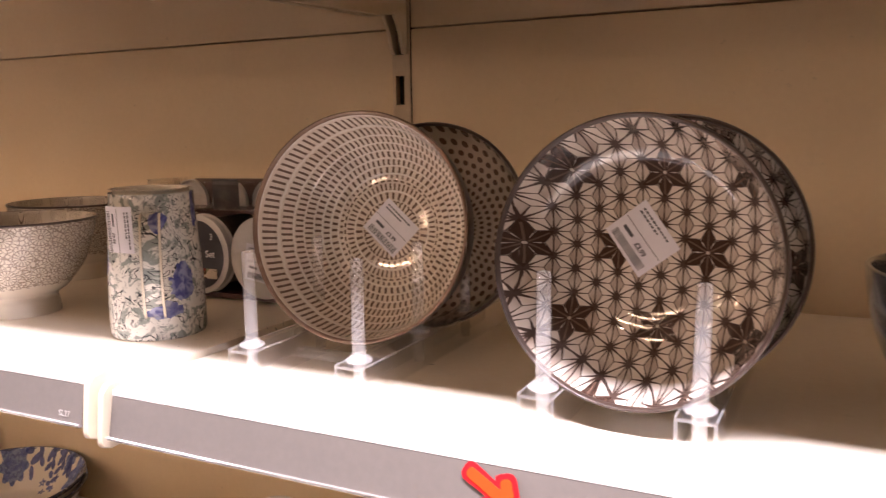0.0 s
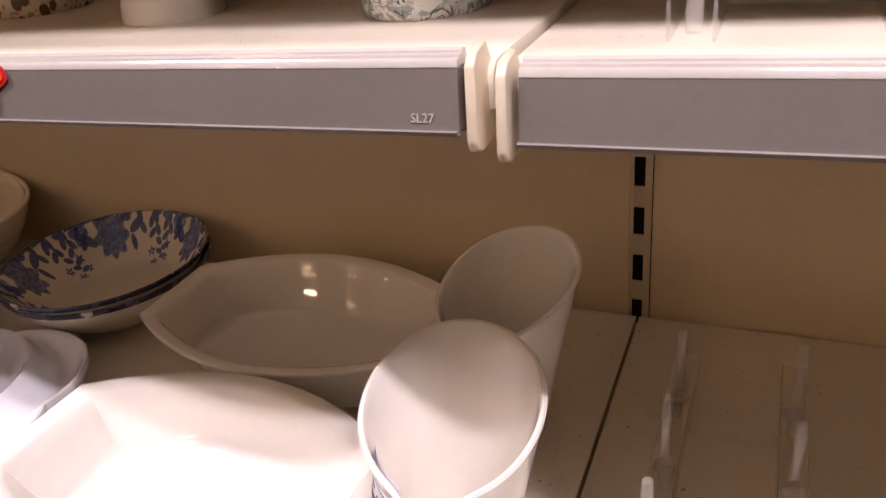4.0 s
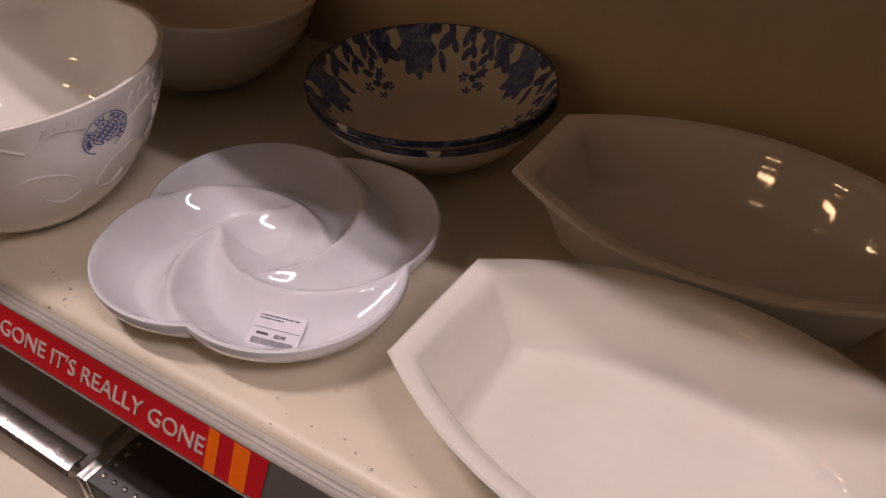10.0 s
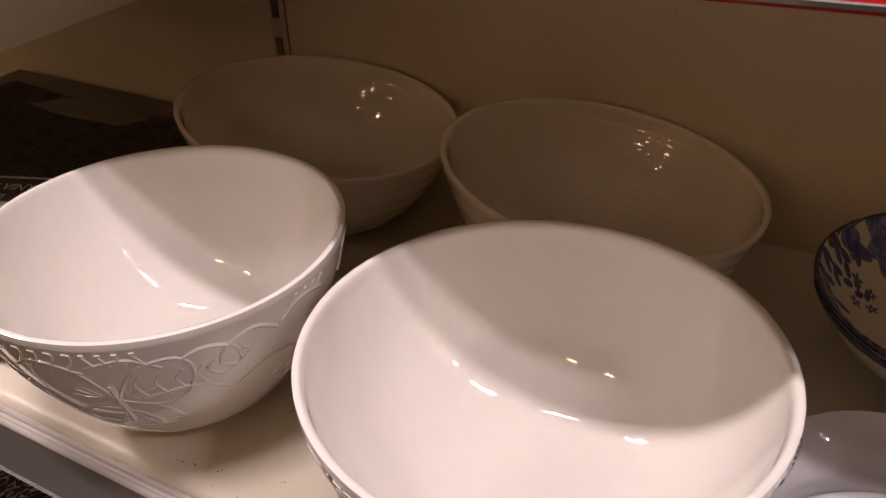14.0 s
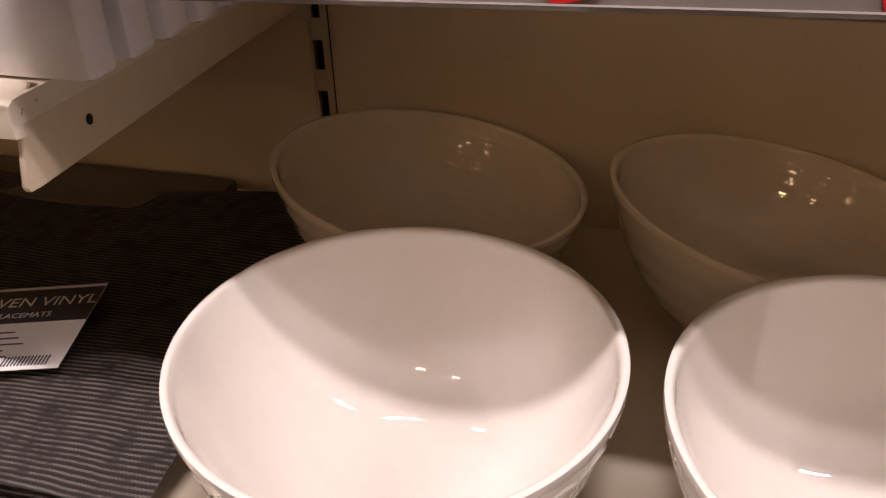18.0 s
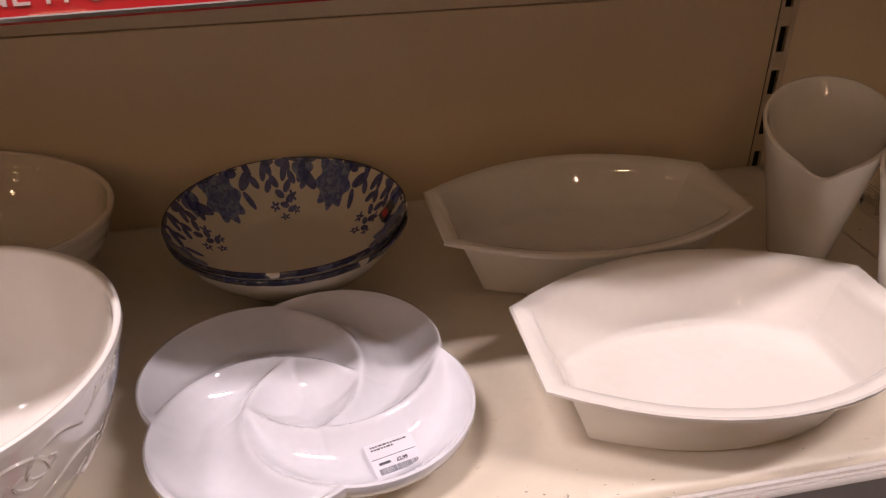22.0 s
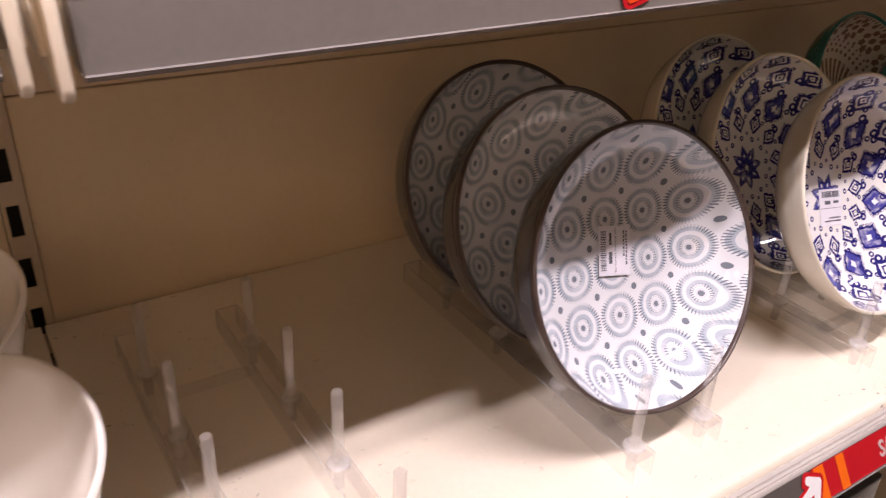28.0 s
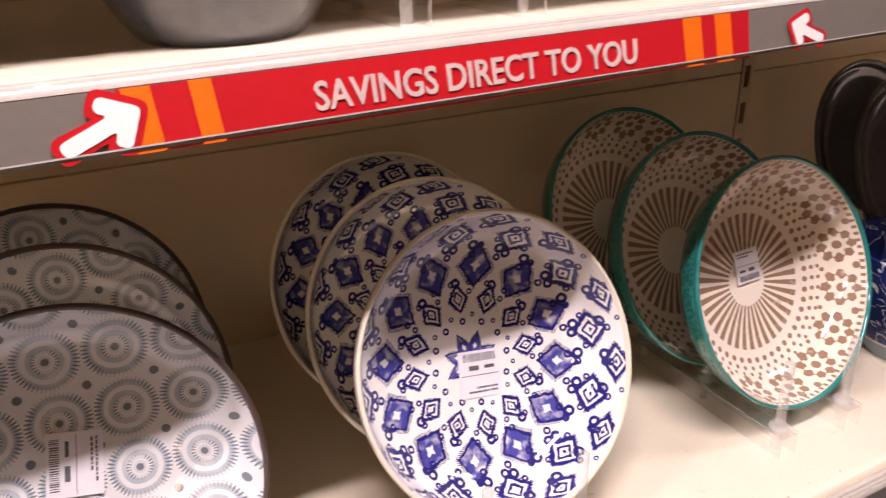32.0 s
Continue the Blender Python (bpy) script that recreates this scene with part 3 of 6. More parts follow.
def foliage_print():
    """Scrolling sage leaves, dark stems and blue blossoms on cream."""
    k = Mat("sage_leaf_print", 0.12, 0.0, 0.35)
    x, y, z = k.xyz()
    th = y.angle(x)
    vec = k.vector(th * 0.040 + 0.31, z, 0.0)
    flow = k.noise(34.0, 2.0, None, 0.5, 2.2, vec)
    line = (flow * 7.0).fract()
    stem = (line - 0.5).abs().lt(0.075)
    leaf = k.noise(75.0, 3.0, None, 0.55, 1.5, vec).soft(0.50, 0.60)
    sage = k.mix(leaf, (0.74, 0.72, 0.66), (0.30, 0.33, 0.30))
    shade = k.noise(160.0, 2.0, None, 0.6, 1.0, vec).soft(0.58, 0.66)
    base = k.mix(shade * 0.55, sage, (0.16, 0.18, 0.17))
    base = k.mix(stem * k.noise(50.0, 1.0, None, 0.5, 0.0, vec).soft(0.38, 0.5), base, (0.06, 0.065, 0.07))
    ragged = k.noise(120.0, 2.0, None, 0.5, 0.5, vec)
    flower = (k.cells(28.0, vec=vec) + ragged * 0.42).lt(0.62) * k.cells(28.0, out="Color", vec=vec).gt(0.57) * th.gt(0.3)
    for deg, high, wide, tall in ((-37, 0.092, 0.0075, 0.0080), (-11, 0.044, 0.0110, 0.0170), (-34, 0.024, 0.0140, 0.0075), (-128, 0.060, 0.0080, 0.0120)):
        u, v = (th - radians(deg)) * (0.036 / wide), (z - high) / tall
        flower = flower.high(((u * u + v * v).sqrt() + ragged * 0.9).lt(1.35))
    petal = k.noise(110.0, 2.0, None, 0.5, 0.5, vec)
    blue = k.mix(petal.soft(0.4, 0.62), (0.06, 0.07, 0.26), (0.30, 0.32, 0.52))
    return finish(k, k.mix(flower * 0.95, base, blue))


def rose_print():
    """Small red and brown blossoms on cream."""
    k = Mat("red_blossom_print", 0.15, 0.0, 0.3)
    spot = k.cells(105.0).lt(0.40)
    sprig = k.noise(120.0, 3.0, None, 0.6, 1.2).gt(0.56)
    tone = k.mix(k.noise(60.0).soft(0.45, 0.55), (0.30, 0.05, 0.04), (0.12, 0.07, 0.04))
    base = k.mix(sprig * 0.8, (0.66, 0.57, 0.45), (0.22, 0.24, 0.11))
    return finish(k, k.mix(spot, base, tone))


def cell_print():
    """Brown cell lines over cream, as on a crackled flower ground."""
    k = Mat("brown_cell_print", 0.13, 0.0, 0.3)
    edge = k.cells(300.0, "DISTANCE_TO_EDGE").lt(0.105)
    x, y, z = k.xyz()
    plainfoot = (z + k.noise(90.0) * 0.012).lt(0.034)
    th = y.angle(x)
    row = ((z - 0.030) / 0.0165).floor()
    px = ((th * (14 / TAU) + (row * 0.5).fract() + 0.2).fract() - 0.5) * 0.0250
    py = (((z - 0.030) / 0.0165).fract() - 0.5) * 0.0165
    q, f = (px * px + py * py).sqrt(), py.angle(px)
    near = q.lt(0.0078)
    petal = ((f * (14 / TAU)).fract() - 0.5).abs().lt(0.17) * q.band(0.0024, 0.0066)
    rose = petal.high(q.band(0.0066, 0.0074)).high(q.band(0.0012, 0.0022))
    m = (edge * (1.0 - near)).high(rose) * (1.0 - plainfoot)
    return finish(k, k.mix(m * 0.80, (0.76, 0.70, 0.61), (0.24, 0.18, 0.135)))


def fan_print(R):
    """Fine dark fans hanging from the rim inside a pale bowl."""
    k = Mat("dark_fan_print", 0.1, 0.0, 0.3)
    x, y, z = k.xyz()
    r, th = (x * x + y * y).sqrt() / R, y.angle(x)
    a = ((th * (9 / TAU)).fract() - 0.5) * (TAU / 9)
    q = (a * a * 2.2 + (1.02 - r) * (1.02 - r)).sqrt()
    m = (q * 32.0).fract().lt(0.26) * q.lt(0.44)
    return finish(k, k.mix(m * 0.85, (0.72, 0.66, 0.58), (0.09, 0.06, 0.045)))


def teal_scale():
    k = Mat("teal_scale_glaze", 0.12, 0.0, 0.35)
    x, y, z = k.xyz()
    vec = k.vector(y.angle(x) * 0.1, z, 0.0)
    net = k.cells(190.0, "DISTANCE_TO_EDGE", vec=vec).lt(0.10)
    return finish(k, k.mix(net * 0.7, (0.012, 0.16, 0.145), (0.05, 0.30, 0.28)))


def woven():
    """Dark woven vinyl: pale threads between charcoal ribs."""
    k = Mat("charcoal_woven_vinyl", 0.6)
    x, y, z = k.xyz()
    warp = k.noise(9.0, 3.0) * 0.010
    rib = ((y + warp) * (1 / 0.0042)).fract()
    thread = ((x + warp) * (1 / 0.0026) + (rib.gt(0.5) * 0.5)).fract()
    m = rib.band(0.30, 0.68) * (0.45 + thread.gt(0.4) * 0.55) * k.noise(60.0, 3.0).soft(0.25, 0.6)
    k.color(k.mix(m, (0.035, 0.026, 0.022), (0.30, 0.26, 0.23)))
    k.bump(rib.soft(0.0, 0.5), 0.5, 0.001)
    return k.m


def bright_print():
    """A children's print: coloured patches on white."""
    k = Mat("bright_patch_print", 0.4)
    c = k.cells(38.0, out="Color")
    t = k.t.nodes.new("ShaderNodeValToRGB")
    t.color_ramp.interpolation = "CONSTANT"
    stops = ((0.0, (0.7, 0.66, 0.68)), (0.28, (0.45, 0.08, 0.18)), (0.4, (0.7, 0.66, 0.68)), (0.55, (0.50, 0.08, 0.03)), (0.68, (0.55, 0.30, 0.03)), (0.82, (0.12, 0.13, 0.2)))
    t.color_ramp.elements[0].color = (*stops[0][1], 1)
    t.color_ramp.elements[1].position, t.color_ramp.elements[1].color = stops[1][0], (*stops[1][1], 1)
    for pos, col in stops[2:]:
        t.color_ramp.elements.new(pos).color = (*col, 1)
    k.t.links.new(c.socket, t.inputs[0])
    inside = k.cells(38.0).lt(0.5)
    k.color(k.mix(inside, (0.70, 0.66, 0.68), t.outputs[0]))
    return k.m


def zebra_print():
    """White zigzag strokes on black."""
    k = Mat("zigzag_print", 0.4)
    x, y, z = k.xyz()
    n = k.noise(30.0, 2.0, None, 0.5, 1.5)
    k.color(k.mix((n * 9.0 + x * 40.0).fract().lt(0.26), (0.02, 0.018, 0.022), (0.55, 0.52, 0.54)))
    return k.m


def navy_print():
    """White brush strokes on navy glaze."""
    k = Mat("navy_stroke_glaze", 0.08, 0.0, 0.3)
    x, y, z = k.xyz()
    vec = k.vector(y.angle(x) * 0.07, z, 0.0)
    n = k.noise(32.0, 2.0, None, 0.5, 1.0, vec)
    stroke = ((n * 5.0).fract() - 0.5).abs().lt(0.06)
    line = (z - 0.020).abs().lt(0.0016)
    base = k.mix(z.lt(0.018), (0.012, 0.022, 0.12), (0.22, 0.28, 0.33))
    return finish(k, k.mix(stroke.high(line) * 0.85 * z.gt(0.018), base, (0.62, 0.64, 0.70)))


def leaf_print():
    """Dark sprigs and green bands on a pale bag."""
    k = Mat("sprig_print", 0.45)
    x, y, z = k.xyz()
    stem = ((x * (1 / 0.022)).fract() - 0.5).abs().lt(0.06)
    leaf = k.cells(80.0).lt(0.38) * k.noise(30.0).gt(0.46)
    band = (x * (1 / 0.066)).fract().lt(0.22)
    base = k.mix(band, (0.70, 0.66, 0.58), (0.10, 0.20, 0.15))
    k.color(k.mix(stem.high(leaf), base, (0.05, 0.06, 0.05)))
    return k.m


# ---- the shop round the shelves ----


def slab(name, x0, x1, y0, y1, z0, z1, material, label, category):
    ob = link(name, boxed(x0, x1, y0, y1, z0, z1), material, None, None, False)
    return tagged(ob, label, category, "", "structure")


# Unseen shell of the room; its brown tones dim and warm bounced light.
slab("floor", -10.0, 10.0, -15.0, 0.6, -0.1, 0.0, CONCRETE, "unseen shop floor, toned dark brown to cut bounced light", "floor")
slab("ceiling", -10.0, 10.0, -15.0, 0.6, 2.70, 2.8, CEILING, "unseen shop ceiling, toned brown to dim and warm bounced light", "ceiling")
slab("wall_north", -10.0, 10.0, 0.5, 0.6, 0.0, 2.7, PLASTER, "beige painted shop wall behind the shelving", "wall")
slab("wall_south", -10.0, 10.0, -15.1, -15.0, 0.0, 2.7, PLASTER, "beige painted shop wall", "wall")
slab("wall_west", -10.1, -10.0, -15.0, 0.5, 0.0, 2.7, PLASTER, "beige painted shop wall", "wall")
slab("wall_east", 10.0, 10.1, -15.0, 0.5, 0.0, 2.7, PLASTER, "beige painted shop wall", "wall")



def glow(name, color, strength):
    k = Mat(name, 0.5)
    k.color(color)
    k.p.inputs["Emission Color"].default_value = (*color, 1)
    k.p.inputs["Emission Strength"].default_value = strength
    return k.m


FILL_GLOW = glow("fill_diffuser", (1.0, 0.65, 0.41), 54.0)
SPOT = glow("spot_lens", (1.0, 0.72, 0.52), 260.0)


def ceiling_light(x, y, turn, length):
    ob = thing("ceiling_light", "unseen ceiling fitting with a bright diffuser, added as fill light", "ceiling light", pose(x, y, 2.699, 0, 0, turn), "ceiling lights of the shop")
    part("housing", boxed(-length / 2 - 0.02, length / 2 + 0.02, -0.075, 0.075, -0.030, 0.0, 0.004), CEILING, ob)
    part("diffuser", boxed(-length / 2, length / 2, -0.018, 0.018, -0.070, -0.0302), FILL_GLOW, ob, "glowing diffuser", smooth=False)


def ceiling_spot(x, y):
    ob = thing("ceiling_spot", "small round ceiling spotlight with a bright lens", "spotlight", pose(x, y, 2.699), "ceiling spotlights of the shop")
    part("can", lathe([(0.0, 0.0), (0.056, 0.0), (0.058, -0.004), (0.052, -0.060), (0.044, -0.060), (0.044, -0.050), (0.0, -0.050)], 32), CEILING, ob)
    part("lens", lathe([(0.0, -0.0505), (0.026, -0.0505), (0.026, -0.0540), (0.0, -0.0560)], 24), SPOT, ob, "glowing lens")


scatter = random.Random(7)
# Unseen fittings massed to the left, tinted warm, to fill the shelves' shade.
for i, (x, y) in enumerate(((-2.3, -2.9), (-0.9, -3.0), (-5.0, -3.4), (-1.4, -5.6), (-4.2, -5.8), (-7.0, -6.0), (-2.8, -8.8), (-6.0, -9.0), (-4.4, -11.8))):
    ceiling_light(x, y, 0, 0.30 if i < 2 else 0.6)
for x, y in ((-1.5, -3.6), (-0.7, -3.7), (1.3, -3.6), (-3.3, -3.9), (-0.4, -6.6), (1.4, -6.9), (-2.4, -6.7), (-4.3, -4.6), (-5.6, -4.9), (-3.6, -6.9), (-5.0, -7.6), (0.3, -4.6), (-2.0, -4.7)):
    ceiling_spot(x + scatter.uniform(-0.2, 0.2), y + scatter.uniform(-0.2, 0.2))

# ---- shelving: back panels, slotted uprights, shelves ----
EDGES = (-2.5, -1.25, 0.0, 1.25, 2.5)


def back_panels():
    wall = thing("gondola_back", "tan painted steel back panels of shop shelving", "shelf back", place(0, 0, -SHELF), kind="structure")
    rows = (-0.945, -0.591, -0.191, 0.209, 0.6150, 1.009)
    for x0, x1 in zip(EDGES, EDGES[1:]):
        for z0, z1 in zip(rows, rows[1:]):
            bm = boxed(x0 + 0.0105, x1 - 0.0105, 0.0, 0.016, z0 + SHELF + 0.0007, z1 + SHELF - 0.0007, 0.0012)
            part("panel", bm, PANEL, wall)
    part("backing_sheet", boxed(-2.5, 2.5, 0.030, 0.034, 0.005, 1.95), GAP_SHADE, wall, "near-black sheet painting the shade behind the panel joints", smooth=False)


back_panels()


def upright(x):
    """A slotted steel post; slots cut through its face show a channel painted shade-black."""
    post = thing("slotted_upright", "cream steel upright with a column of dark slots", "shelf upright", place(x, 0, -SHELF), "uprights of the shelving", "structure")
    bm = bmesh.new()
    w, s0, s1, y0, y1 = 0.0100, -0.0065, 0.0035, -0.0022, 0.0
    box(bm, -w, s0, y0, y1, 0.0, 1.96)
    box(bm, s1, w, y0, y1, 0.0, 1.96)
    base = SHELF + 0.004
    k = math.floor((0.0 - base) / 0.05)
    edges = []
    while base + 0.05 * k < 1.93:
        c = base + 0.05 * k
        if c > 0.03:
            edges.append((c - 0.0145, c + 0.0145))
        k += 1
    low = 0.0
    for a, b in edges:
        box(bm, s0, s1, y0 + 0.0002, y1, low, a)
        low = b
    box(bm, s0, s1, y0 + 0.0002, y1, low, 1.96)
    part("face", bm, POST, post, smooth=False)
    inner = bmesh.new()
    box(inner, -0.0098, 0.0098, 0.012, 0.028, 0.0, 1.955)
    part("channel", inner, GAP_SHADE, post, "near-black filler painting the shade inside the slotted channel", smooth=False)


for x in EDGES:
    upright(x)


def bracket_outline(depth, drop, run, kind):
    """Side view (y, z) of a shelf bracket, from the deck's top; the deep and tall kinds keep their height to the wall."""
    f, d = -depth, -drop
    if kind == "tall":
        return [(f + 0.018, -0.003), (f + 0.006, -0.012), (f + 0.004, -0.048), (f + 0.02, -0.058), (-0.20, -0.087), (-0.05, -0.082), (-0.026, -0.078), (-0.016, -0.094), (-0.009, -0.1145), (-0.003, -0.1145), (-0.003, -0.004), (f + 0.03, -0.003)]
    if kind == "deep":
        return [(f + 0.018, 0.003), (f + 0.008, -0.006), (f + 0.004, -0.012), (f - 0.006, -0.0480), (f - 0.004, -0.0515), (f + 0.004, -0.0520), (-0.17, -0.0465), (-0.05, -0.045), (-0.026, -0.048), (-0.014, -0.058), (-0.003, -0.062), (-0.003, -0.004), (f + 0.03, -0.003)]
    return [(f - 0.004, d + 0.006), (f - 0.016, d + 0.004), (f - 0.0205, d - 0.001), (f - run - 0.0085, d - 0.0310), (f - run - 0.0070, d - 0.0350), (f - run - 0.001, d - 0.0375), (f + 0.030, d - 0.033), (f + 0.10, -0.020), (-0.062, -0.0175), (-0.045, -0.0195), (-0.028, -0.034), (-0.016, -0.052), (-0.006, -0.060), (-0.003, -0.060), (-0.003, -0.006), (f + 0.02, -0.006), (f + 0.004, -0.003)]


def rail_lean(depth, drop, run):
    """The pose of small letters near a rail's foot, in the shelf's own axes."""
    lean = run - 0.0110
    y, z = -depth - 0.0164 - lean * 0.86, -drop - 0.0025 - 0.025 * 0.86
    return Matrix.Translation((0, y - 0.0004, z)) @ pose(0, 0, 0, -math.degrees(math.atan2(lean, 0.025)), 0, 0)


def gondola_shelf(x0, x1, top, depth, drop, run, slope, label):
    """drop: how far the rail's upper edge lies under the deck; run: how far its foot stands out; slope: its rise along x."""
    xc = (x0 + x1) / 2
    sh = thing("gondola_shelf", label, "shelf", place(xc, 0, top + slope * xc, 0, -math.degrees(math.atan(slope)), 0), "shelves of the shelving", "")
    h = (x1 - x0) / 2
    f = -depth
    deck = [(f, -0.0005), (f - 0.003, -0.0022), (f - 0.0050, -0.0060), (f - 0.0052, -0.020), (f + 0.002, -0.021), (f + 0.002, -0.014), (-0.004, -0.014), (-0.004, 0.0), (f + 0.0045, 0.0)]
    part("deck", extrude_x(deck, -h + 0.0016, h - 0.0016), DECK, sh)
    r, d = f - 0.0054, -drop
    lip = [(r, d + 0.0030), (r - 0.0022, d + 0.0040), (r - 0.0040, d + 0.0030), (r - 0.0044, d + 0.0014), (r - 0.0058, d + 0.0024), (r - 0.0074, d + 0.0020), (r - 0.0078, d + 0.0004), (r - 0.0094, d + 0.0012), (r - 0.0108, d), (r - 0.0112, d - 0.0022), (r, d - 0.0024)]
    part("rail_top", extrude_x(lip, -h + 0.0125, h - 0.0125), RAIL_EDGE, sh, "pale grooved lip of the price rail")
    q0, q1 = (r - 0.0110, d - 0.0025), (r - run, d - 0.0275)
    face = [(r, q0[1]), q0, q1, (r, q1[1])]
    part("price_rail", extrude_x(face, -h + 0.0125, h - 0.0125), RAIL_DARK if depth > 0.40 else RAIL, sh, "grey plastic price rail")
    low = [(r - 0.004, q1[1] - 0.0003), (q1[0] - 0.0006, q1[1] - 0.0003), (q1[0] - 0.0018, q1[1] + 0.0010), (q1[0] - 0.0026, q1[1] + 0.0004), (q1[0] - 0.0016, q1[1] - 0.0016), (r - 0.004, q1[1] - 0.0020)]
    part("rail_foot", extrude_x(low, -h + 0.0125, h - 0.0125), RAIL_FOOT, sh, "shiny lower edge of the price rail")
    kind = {0.25: "deep", 0.704: "tall"}.get(top, "slim")
    for side in (-1, 1):
        bm = prism(bracket_outline(depth, drop, run, kind), 0.0042, "x")
        bmesh.ops.bevel(bm, geom=list(bm.edges), offset=0.0008, segments=1, affect="EDGES")
        arm = part("bracket", bm, BRACKET, sh, m=Matrix.Translation((side * (h - 0.0062) - 0.0021, 0, 0)))
        if kind == "deep":
            hole = [(0.0028 * math.cos(a * math.pi / 8) - 0.322, 0.0034 * math.sin(a * math.pi / 8) - 0.032) for a in range(16)]
            part("bolt_hole", prism(hole, 0.0052, "x"), GAP_SHADE, arm, "near-black disc painting the shade of a bolt hole", Matrix.Translation((-0.0005, 0, 0)), False)
    part("rail_code", words("SL27", 0.0055, 0.0001), RAIL_EDGE, sh, "small moulded letters", Matrix.Translation((h - 0.034, 0, 0)) @ rail_lean(depth, drop, run), False)
    return sh


def rail_pose(x, top, depth, drop, run, slope, down, out=0.0):
    """A pose on a rail's face, so far below its upper edge; local -y faces out of the face, z runs up along it."""
    y0, z0 = -depth - 0.0164, -drop - 0.0025
    lean, fall = run - 0.0110, 0.0250
    n = math.hypot(lean, fall)
    t = down / n
    return place(x, y0 - lean * t - fall / n * out, top + slope * x + z0 - fall * t, 0, -math.degrees(math.atan(slope)), 0) @ pose(0, 0, 0, -math.degrees(math.atan2(lean, fall)), 0, 0)


LOW, UP, LOW_DROP, UP_DROP = 0.450, 0.375, 0.009, -0.0030
TOP = 0.704
LOW_RUN, UP_RUN, UP_SLOPE = 0.0250, 0.0160, (0.018, 0.0135)
for i, (x0, x1) in enumerate(zip(EDGES, EDGES[1:])):
    gondola_shelf(x0, x1, 0.0, LOW, LOW_DROP, LOW_RUN, 0.0, "cream painted steel shelf with a grey price rail")
    gondola_shelf(x0, x1, (0.250, 0.357, 0.353, 0.352)[i], UP, UP_DROP, UP_RUN, (0.0, *UP_SLOPE, 0.0)[i], "cream painted steel shelf with a grey price rail")
    gondola_shelf(x0, x1, TOP, UP + 0.065, 0.0070, UP_RUN, 0.0, "cream painted steel top shelf with a grey price rail")
    gondola_shelf(x0, x1, -0.300, 0.515, LOW_DROP, LOW_RUN, 0.0, "cream painted steel lower shelf with a grey price rail")
    gondola_shelf(x0, x1, -0.760, 0.515, LOW_DROP, LOW_RUN, 0.0, "cream painted steel base shelf with a grey price rail")


def upper(x):
    """The upper deck's height at x."""
    return 0.3575 + UP_SLOPE[0] * x if x < 0 else 0.3535 + UP_SLOPE[1] * x


# ---- banners and arrows in the price rails ----


def arrow_outline(length, width, barb):
    """An open-headed arrow along +u, tip at the origin."""
    s, h = math.sqrt(0.5), width / 2
    ox, oy = -barb * s, barb * s
    ix, iy = ox - width * s, oy - width * s
    jx = ix + (iy - h)
    top = [(0, 0), (ox, oy), (ix, iy), (jx, h), (-length, h)]
    return top + [(u, -v) for u, v in reversed(top[1:])]


def grown(outline, by):
    n = len(outline)
    out = []
    for i in range(n):
        a, b, d = (Vector(outline[j % n]) for j in (i - 1, i, i + 1))
        e1, e2 = (b - a).normalized(), (d - b).normalized()
        n1, n2 = Vector((e1.y, -e1.x)), Vector((e2.y, -e2.x))
        m = (n1 + n2)
        m = m.normalized() if m.length > 1e-4 else n1
        k = min(1.0 / max(m.dot(n1), 0.5), 1.6)
        out.append(tuple(b + m * by * k))
    return out


def rounded(outline, by):
    """The outline with its corners cut round, at most so far from each."""
    n = len(outline)
    out = []
    for i in range(n):
        a, b, d = (Vector(outline[j % n]) for j in (i - 1, i, i + 1))
        p = b + (a - b).normalized() * min(by, (a - b).length * 0.46)
        q = b + (d - b).normalized() * min(by, (d - b).length * 0.46)
        out += [tuple(p * (1 - t) ** 2 + b * (2 * t * (1 - t)) + q * t * t) for t in (0.0, 0.25, 0.5, 0.75, 1.0)]
    return out


def arrow_sticker(x, down, rail, deg, size, inner, label):
    """A two-tone arrow card in the rail; the tip lies at x, so far down the face."""
    base = arrow_outline(size, size * 0.19, size * 0.50)
    ob = thing("arrow_card", label, "sign", rail_pose(x, *rail, down, 0.0012), "arrow cards in the price rails")
    m = Matrix.Rotation(radians(-deg), 4, "Y")
    part("border", prism(rounded(grown(base, size * 0.085), size * 0.15), 0.0005, "y"), RED, ob, "red border", m, False)
    part("arrow", prism(rounded(base, size * 0.085), 0.0004, "y"), inner, ob, "", Matrix.Translation((0, -0.0006, 0)) @ m, False)


def banner(x0, x1, rail, text, text_x0, text_x1, stripes, label):
    ob = thing("shelf_banner", label, "sign", rail_pose((x0 + x1) / 2, *rail, 0.0143, 0.0003), "banners in the price rails")
    h, v = (x1 - x0) / 2, 0.0141
    cx = (x0 + x1) / 2
    part("strip", boxed(-h, h, -0.0006, 0.0, -v, v), RED, ob, "red card strip", smooth=False)
    for a, b in stripes:
        part("stripe", prism([(a - cx, -v), (b - cx, -v), (b - cx - 0.002, v), (a - cx - 0.002, v)], 0.0003, "y"), ORANGE, ob, "orange stripe", Matrix.Translation((0, -0.0008, 0)), False)
    size, bold = (0.0168, 0.0) if text.startswith("WHEN") else (0.0190, 0.00032)
    bm = words(text, size, bold=bold)
    a, b = width_of(bm)
    k = (text_x1 - text_x0) / (b - a)
    part("lettering", bm, LETTER, ob, "pale capital letters", Matrix.Translation((text_x0 - cx - a * k, -0.0010, -size * 0.36)) @ Matrix.Diagonal((k, 1, 1.0, 1)), False)


